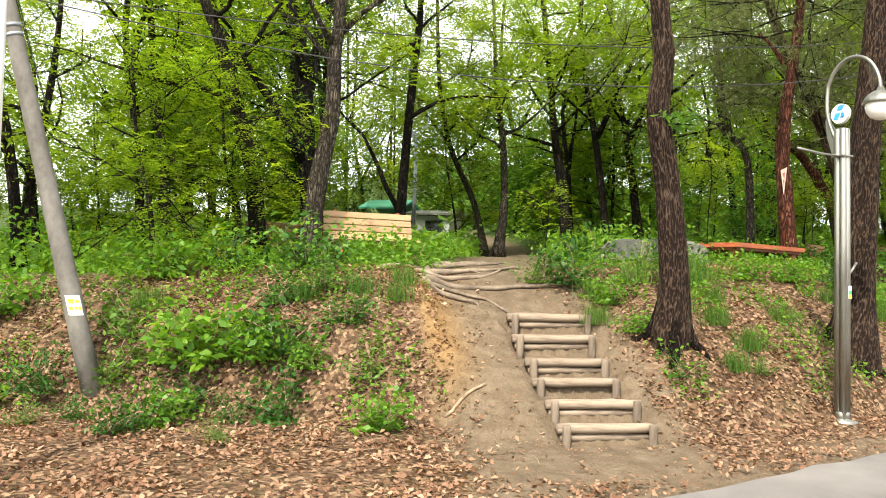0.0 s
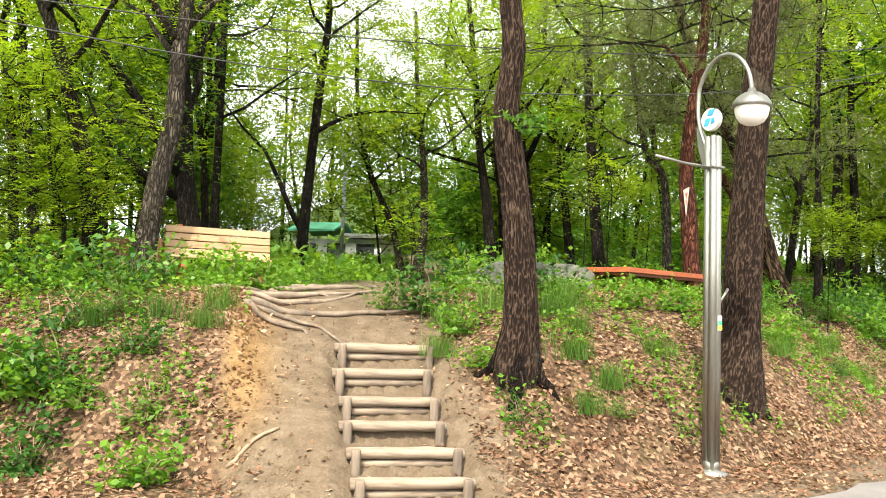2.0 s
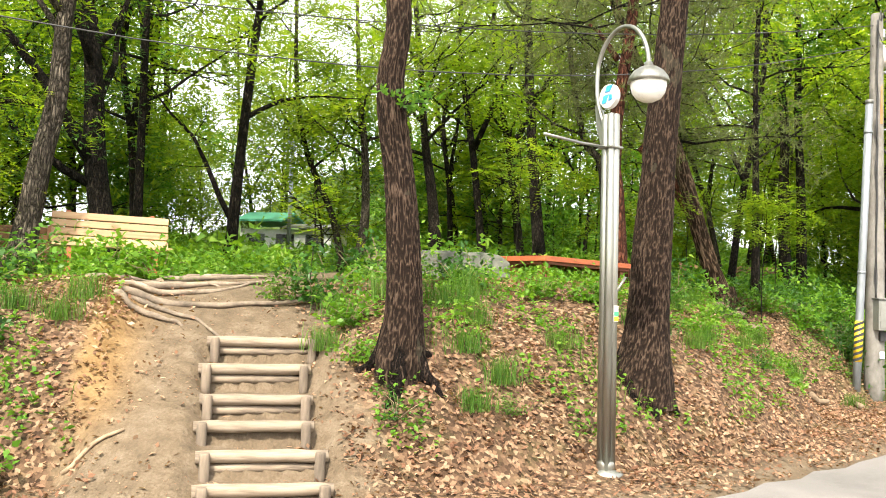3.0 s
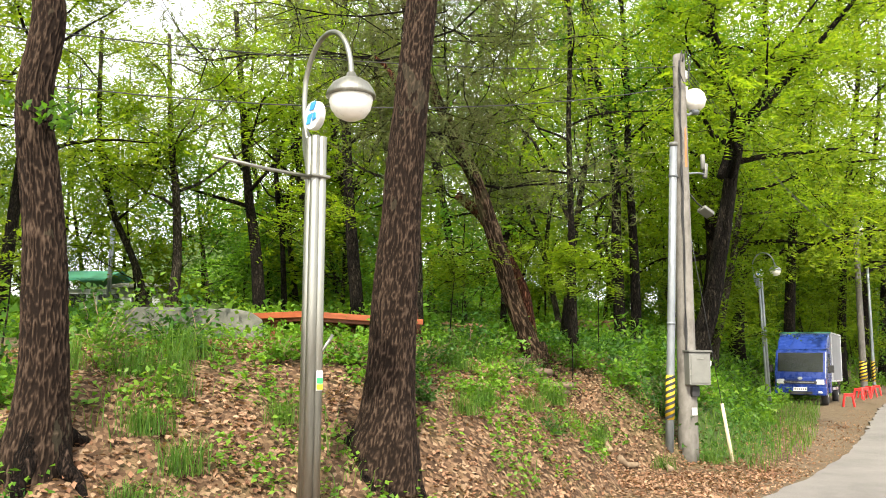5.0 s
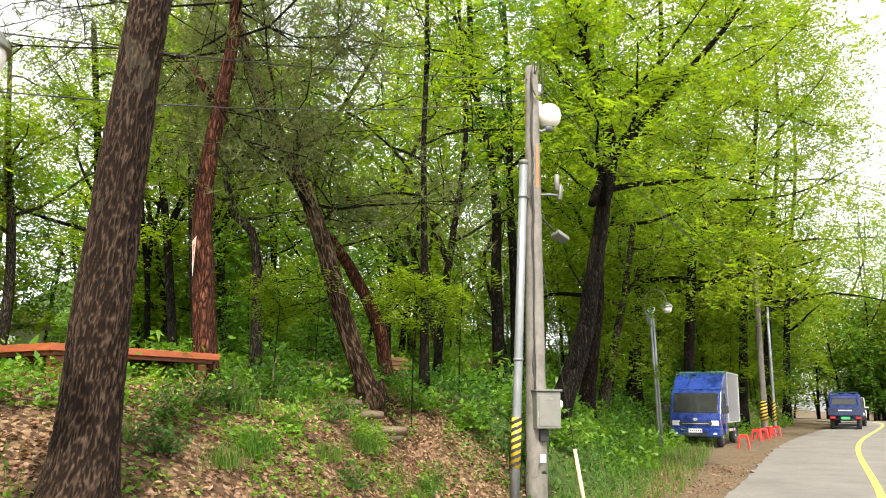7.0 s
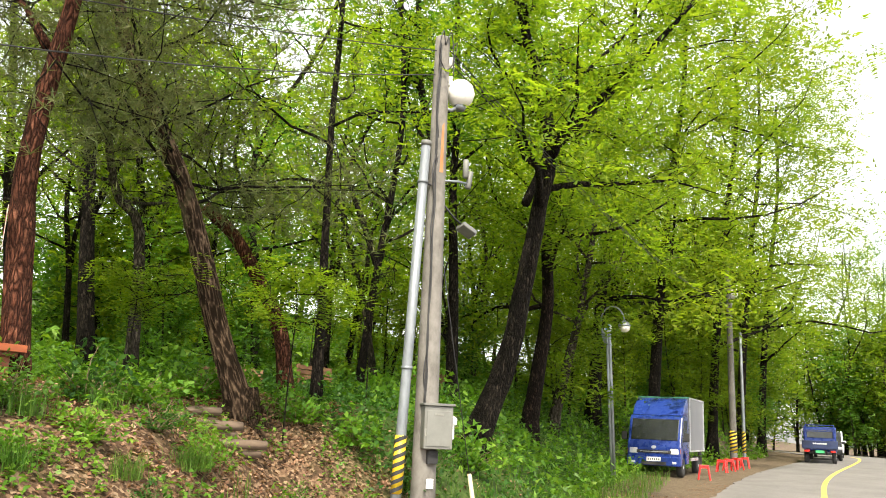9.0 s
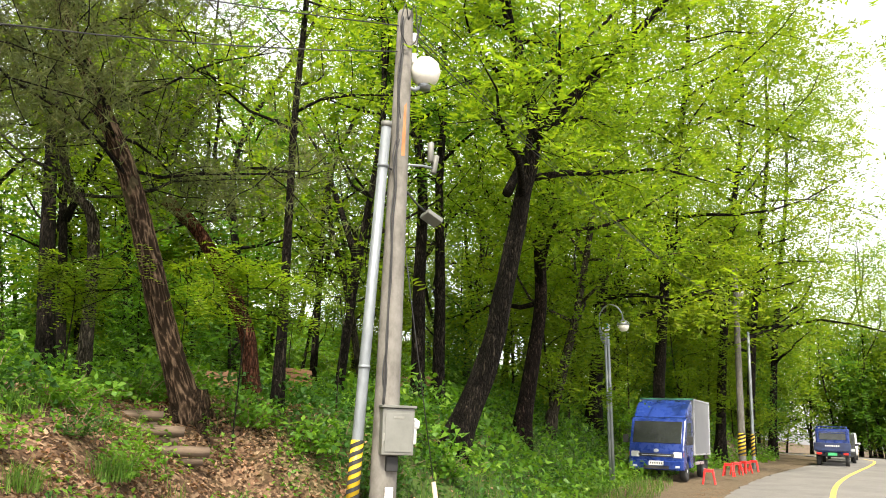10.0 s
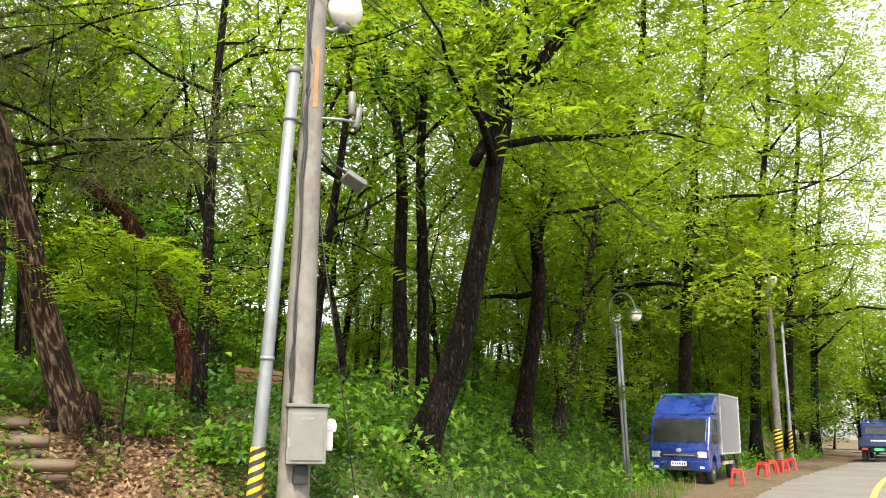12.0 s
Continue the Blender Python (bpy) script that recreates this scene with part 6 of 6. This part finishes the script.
# ---- vehicles ----
def wheel(parent, x, y, r, w):
    w2 = part("wheel", Geo().turned([(r * 0.62, -w / 2), (r * 0.93, -w / 2), (r, -w / 2 + 0.03), (r, w / 2 - 0.03), (r * 0.93, w / 2), (r * 0.62, w / 2)], pose(x, y, r, 90, 0, 0), 28), M_BLACK, parent, "black rubber tyre", True)
    part("rim", Geo().turned([(r * 0.60, -w / 2 + 0.01), (r * 0.60, w / 2 - 0.01), (r * 0.45, w / 2 - 0.05), (r * 0.18, w / 2 + 0.0), (0.03, w / 2 + 0.01)], pose(x, y, r, 90 if y < 0 else -90, 0, 0), 20), M_SILVER, w2, "silver wheel rim", True)


def cab(ob, paint, w=1.72, roof=1.98):
    """A forward-control cab whose nose points to -x; its front stands at x = 0."""
    W = w
    side = [(0.0, 0.42), (0.0, 0.95), (0.06, 1.10), (0.42, roof - 0.08), (0.58, roof), (1.52, roof), (1.58, roof - 0.06), (1.58, 0.42), (1.08, 0.40), (1.02, 0.62), (0.90, 0.76), (0.72, 0.80), (0.54, 0.76), (0.42, 0.62), (0.36, 0.40)]
    body = part("cab", Geo().prism(side, W, None, 0.035), paint, ob, "", True)
    for f in body.data.polygons:
        f.use_smooth = False
    tilt = math.degrees(math.atan2(0.36, roof - 0.08 - 1.10))
    mid = (0.235, 0, (1.10 + roof - 0.08) / 2)
    part("windscreen", Geo().box((0.012, W - 0.20, 0.74), pose(mid[0] - 0.006, 0, mid[2] + 0.01, 0, tilt, 0), 0.004), M_GLASSDARK, body, "dark glossy windscreen")
    for s in (-1, 1):
        part("side_window", Geo().prism([(0.36, 1.13), (1.28, 1.13), (1.28, roof - 0.15), (0.60, roof - 0.15)], 0.012, pose(0, s * (W / 2 + 0.001), 0)), M_GLASSDARK, body, "dark side window")
        part("headlight", Geo().box((0.06, 0.27, 0.19), pose(0.018, s * (W / 2 - 0.20), 0.82, 0, 6, 0), 0.025), M_LENS, body, "clear headlight")
        part("indicator", Geo().box((0.05, 0.07, 0.16), pose(0.03, s * (W / 2 - 0.035), 0.83), 0.015), M_ORANGE, body, "amber indicator")
        m = part("mirror", Geo().box((0.07, 0.17, 0.26), pose(0.22, s * (W / 2 + 0.16), 1.28), 0.02), M_BLACK, body, "black door mirror")
        part("mirror_arm", Geo().tube([(0.3, s * (W / 2 - 0.02), 1.18), (0.24, s * (W / 2 + 0.14), 1.2)], 0.014, 6), M_BLACK, m)
        part("wiper", Geo().tube([(0.075, s * 0.35 + 0.2, 1.12), (0.16, s * 0.35 - 0.15, 1.30)], 0.008, 5), M_BLACK, body)
        part("door_line", Geo().box((0.9, 0.006, 0.012), pose(0.82, s * (W / 2 + 0.001), 0.98)), M_BLACK, body)
        part("door_handle", Geo().box((0.14, 0.02, 0.035), pose(1.18, s * (W / 2 + 0.008), 1.03), 0.006), M_BLACK, body, "black door handle")
    part("grille", Geo().box((0.03, 1.12, 0.10), pose(-0.004, 0, 0.80), 0.01), M_BLACK, body, "black grille slot")
    part("grille_trim", Geo().box((0.02, 0.9, 0.018), pose(-0.022, 0, 0.80), 0.004), M_SILVER, body, "silver trim")
    part("emblem", Geo().turned([(0.05, -0.006), (0.055, 0), (0.05, 0.006)], pose(-0.006, 0, 0.94, 0, 90, 0) @ Matrix.Diagonal((1, 1.5, 1, 1)), 16), M_SILVER, body, "small silver oval badge")
    bump = part("bumper", Geo().box((0.16, W + 0.02, 0.30), pose(0.04, 0, 0.50), 0.04), paint, ob)
    part("air_intake", Geo().box((0.03, 0.8, 0.10), pose(-0.035, 0, 0.43), 0.008), M_BLACK, bump)
    plate = part("number_plate", Geo().box((0.012, 0.46, 0.13), pose(-0.045, 0, 0.56), 0.003), M_PLATE, bump, "pale number plate")
    for k in range(6):
        part("plate_mark", Geo().box((0.004, 0.035, 0.06), pose(-0.053, -0.17 + 0.068 * k, 0.56)), M_BLACK, plate, "dark plate mark")
    for s in (-1, 1):
        part("fog_lamp", Geo().box((0.03, 0.13, 0.07), pose(-0.035, s * (W / 2 - 0.2), 0.46), 0.012), M_LENS, bump, "small fog lamp")
    return body


def box_truck(m):
    ob = thing("box_truck", m, "blue light truck with a grey cargo box parked on gravel", "truck")
    cab(ob, M_BLUE)
    wd = part("wind_deflector", Geo().prism([(0.62, 1.985), (0.95, 2.32), (1.25, 2.48), (1.62, 2.60), (1.62, 1.985)], 1.70, None, 0.08), M_BLUE, ob, "sloping blue roof deflector")
    box = part("cargo_box", Geo().box((3.0, 1.76, 1.82), pose(3.17, 0, 1.72), 0.02), M_BOXGREY, ob, "grey panelled cargo box")
    for s in (-1, 1):
        for z in (0.83, 2.61):
            part("edge_rail", Geo().box((3.02, 0.03, 0.05), pose(3.17, s * 0.885, z), 0.006), M_SILVER, box, "aluminium edge rail")
        for x in (1.70, 4.64):
            part("corner_rail", Geo().box((0.05, 0.03, 1.8), pose(x, s * 0.888, 1.72), 0.006), M_SILVER, box, "aluminium corner rail")
        part("side_guard", Geo().box((1.5, 0.03, 0.10), pose(2.75, s * 0.84, 0.55), 0.006), M_SILVER, ob)
        part("mud_flap", Geo().box((0.02, 0.3, 0.34), pose(4.45, s * 0.68, 0.45), 0.004), M_BLACK, ob)
        part("under_hook", Geo().box((0.5, 0.05, 0.16), pose(4.2, s * 0.80, 0.74), 0.01), M_BLACK, ob)
    part("chassis", Geo().box((4.2, 0.75, 0.20), pose(2.5, 0, 0.60), 0.02), M_BLACK, ob)
    part("roof_edge", Geo().box((0.05, 1.78, 0.05), pose(1.68, 0, 2.62), 0.006), M_GREENROOF, ob, "dark green roof edging")
    for x in (0.72, 3.75):
        for s in (-1, 1):
            wheel(ob, x, s * 0.72, 0.32, 0.2)
    return ob


box_truck(pose(36.6, 11.3, ground(36.8, 10.9) + 0.0, 0, 0, 11.5))


def flatbed(m):
    """Seen from behind: the tailboard at x = 0, the cab at the far end."""
    ob = thing("pickup_truck", m, "dark blue flatbed truck parked at the roadside", "truck")
    bed = part("cargo_bed", Geo().box((2.7, 1.66, 0.08), pose(1.35, 0, 0.78), 0.01), M_NAVY, ob)
    part("tailboard", Geo().box((0.05, 1.68, 0.40), pose(-0.03, 0, 0.98), 0.01), M_NAVY, bed, "navy tailboard")
    for s in (-1, 1):
        part("side_board", Geo().box((2.7, 0.05, 0.40), pose(1.36, s * 0.84, 0.98), 0.01), M_NAVY, bed)
        part("tail_light", Geo().box((0.05, 0.26, 0.11), pose(-0.05, s * 0.62, 0.64), 0.012), M_REDLENS, ob, "red tail light")
    for k in range(7):
        part("tail_mark", Geo().box((0.004, 0.06, 0.07), pose(-0.058, -0.30 + 0.1 * k, 1.03)), M_WHITE, bed, "white lettering bar")
    part("number_plate", Geo().box((0.012, 0.42, 0.14), pose(-0.03, 0, 0.62), 0.003), M_SIGNGREEN, ob, "green number plate")
    c = part("cab", Geo().prism([(2.78, 0.6), (4.35, 0.45), (4.35, 1.0), (4.0, 1.85), (3.85, 1.93), (2.85, 1.93), (2.78, 1.86)], 1.66, None, 0.04), M_BLUE, ob)
    part("rear_window", Geo().box((0.012, 1.3, 0.42), pose(2.772, 0, 1.55), 0.01), M_GLASSDARK, c, "dark rear window")
    for s in (-1, 1):
        part("side_window", Geo().prism([(3.0, 1.2), (3.95, 1.2), (3.75, 1.78), (3.0, 1.78)], 0.012, pose(0, s * 0.832, 0)), M_GLASSDARK, c)
        part("guard_post", Geo().box((0.05, 0.05, 0.9), pose(2.68, s * 0.72, 1.6), 0.006), M_BLUE, bed)
    for z in (1.7, 2.03):
        part("guard_bar", Geo().box((0.04, 1.48, 0.04), pose(2.68, 0, z), 0.006), M_BLUE, bed)
    part("load_sheet", Geo().box((1.2, 1.3, 0.16), pose(1.4, 0, 0.92), 0.05), M_SIGNGREEN, ob, "green folded load sheet")
    part("chassis", Geo().box((3.8, 0.7, 0.2), pose(2.1, 0, 0.6), 0.02), M_BLACK, ob)
    for x in (0.75, 3.5):
        for s in (-1, 1):
            wheel(ob, x, s * 0.68, 0.31, 0.2)
    return ob


flatbed(pose(57.9, 11.25, ground(57.9, 11.9), 0, 0, 13))


def car(m, paint, label, tall):
    """A parked car with its nose at x = 0, pointing to -x."""
    ob = thing("car", m, label, "car", "parked cars")
    h = 1.72 if tall else 1.46
    side = [(0.02, 0.35), (0.0, 0.62), (0.10, 0.82), (1.05, 1.0), (1.75, h - 0.08), (2.2, h), (3.9, h - 0.03), (4.55, 1.1), (4.62, 0.7), (4.6, 0.35), (4.1, 0.33), (3.95, 0.62), (3.55, 0.70), (3.2, 0.6), (3.05, 0.32), (1.25, 0.32), (1.1, 0.6), (0.8, 0.68), (0.45, 0.6), (0.32, 0.34)]
    body = part("body", Geo().prism(side, 1.78, None, 0.05), paint, ob)
    tilt = math.degrees(math.atan2(0.7, h - 1.08))
    part("windscreen", Geo().box((0.012, 1.42, 0.84), pose(1.38, 0, (h + 0.93) / 2, 0, tilt, 0), 0.004), M_GLASSDARK, body, "dark windscreen")
    for s in (-1, 1):
        part("side_window", Geo().prism([(1.35, 1.02), (4.2, 1.05), (3.8, h - 0.12), (1.95, h - 0.12)], 0.012, pose(0, s * 0.892, 0)), M_GLASSDARK, body, "dark side windows")
        part("headlight", Geo().box((0.1, 0.36, 0.15), pose(0.06, s * 0.66, 0.74), 0.03), M_LENS, body, "clear headlight")
        part("mirror", Geo().box((0.12, 0.2, 0.13), pose(1.45, s * 0.99, 1.05), 0.03), paint, body)
    part("grille", Geo().box((0.03, 0.9, 0.14), pose(0.01, 0, 0.68), 0.012), M_BLACK, body)
    part("number_plate", Geo().box((0.012, 0.46, 0.11), pose(-0.012, 0, 0.48), 0.003), M_PLATE, body, "pale number plate")
    for x in (0.78, 3.58):
        for s in (-1, 1):
            wheel(ob, x, s * 0.78, 0.33, 0.2)
    return ob


car(pose(63.2, 12.2, ground(63, 13.0), 0, 0, 14), M_CARBLACK, "black people carrier parked behind the flatbed", True)
car(pose(69.2, 13.4, ground(69, 14.4), 0, 0, 14), M_SILVER, "silver car parked behind the black one", True)


def stool(m):
    ob = thing("plastic_stool", m, "red plastic stool on the gravel verge", "stool", "red stools")
    part("seat", Geo().box((0.30, 0.30, 0.04), pose(0, 0, 0.45), 0.015), M_RED, ob)
    part("apron", Geo().box((0.28, 0.28, 0.07), pose(0, 0, 0.405), 0.01), M_RED, ob)
    for sx in (-1, 1):
        for sy in (-1, 1):
            part("leg", Geo().tube([(sx * 0.185, sy * 0.185, 0.0), (sx * 0.125, sy * 0.125, 0.40)], [0.03, 0.034], 8), M_RED, ob)
    for s in (-1, 1):
        part("stretcher", Geo().box((0.30, 0.02, 0.03), pose(0, s * 0.16, 0.18), 0.004), M_RED, ob)
    return ob


st = stool(pose(37.6, 10.0, ground(37.6, 10.0), 0, 0, 20))
for x, y, a in ((42.6, 11.15, 10), (44.0, 11.35, 40), (45.6, 11.55, 70), (47.2, 11.75, 15)):
    copy_thing(st, pose(x, y, ground(x, y), 0, 0, a))


# ---- shed far in the wood ----
def shed():
    x, y = 21.1, 31.4
    ob = thing("shed", pose(x, y, ground(x, y) - 0.1, 0, 0, -53), "long low shed with a green sheet roof", "shed")
    part("wall", Geo().box((4.0, 1.9, 1.25), pose(0, 0, 0.62), 0.02), M_SHEDWALL, ob, "pale panelled wall")
    part("roof", Geo().prism([(-1.3, 1.45), (-1.3, 1.53), (0, 1.95), (1.3, 1.53), (1.3, 1.45), (0, 1.84)], 2.1, pose(-1.05, 0, 0.08, 0, 0, 90)), M_GREENROOF, ob, "green sheet roof")
    part("roof", Geo().prism([(-1.25, 1.22), (-1.25, 1.29), (0, 1.5), (1.25, 1.29), (1.25, 1.22), (0, 1.43)], 2.2, pose(1.1, 0, 0.06, 0, 0, 90)), M_GREYBOX, ob, "grey sheet roof")
    for k in range(3):
        part("window", Geo().box((0.8, 0.02, 0.5), pose(-1.3 + 1.3 * k, -0.962, 0.8), 0.004), M_GLASSDARK, ob, "dark window opening")
    part("window", Geo().box((0.02, 0.7, 0.5), pose(-2.012, 0.0, 0.8), 0.004), M_GLASSDARK, ob, "dark window opening")
    return ob


shed()
ob = thing("pennant", pose(13.83, 8.68, 3.62, 0, 8, -112) @ Matrix.Scale(0.75, 4), "faded triangular pennant tied to the red pine", "pennant")
part("cloth", Geo().prism([(-0.14, 0.22), (0.09, 0.30), (0.07, -0.36)], 0.006), M_CLOTH, ob)
part("print", Geo().prism([(-0.06, 0.14), (0.05, 0.18), (0.04, 0.02)], 0.003, pose(0, -0.006, 0)), M_CLOTHRED, ob, "faded red print")
part("print", Geo().prism([(-0.01, 0.0), (0.05, 0.0), (0.05, -0.14)], 0.003, pose(0, -0.006, 0)), M_CLOTHRED, ob, "faded red print")
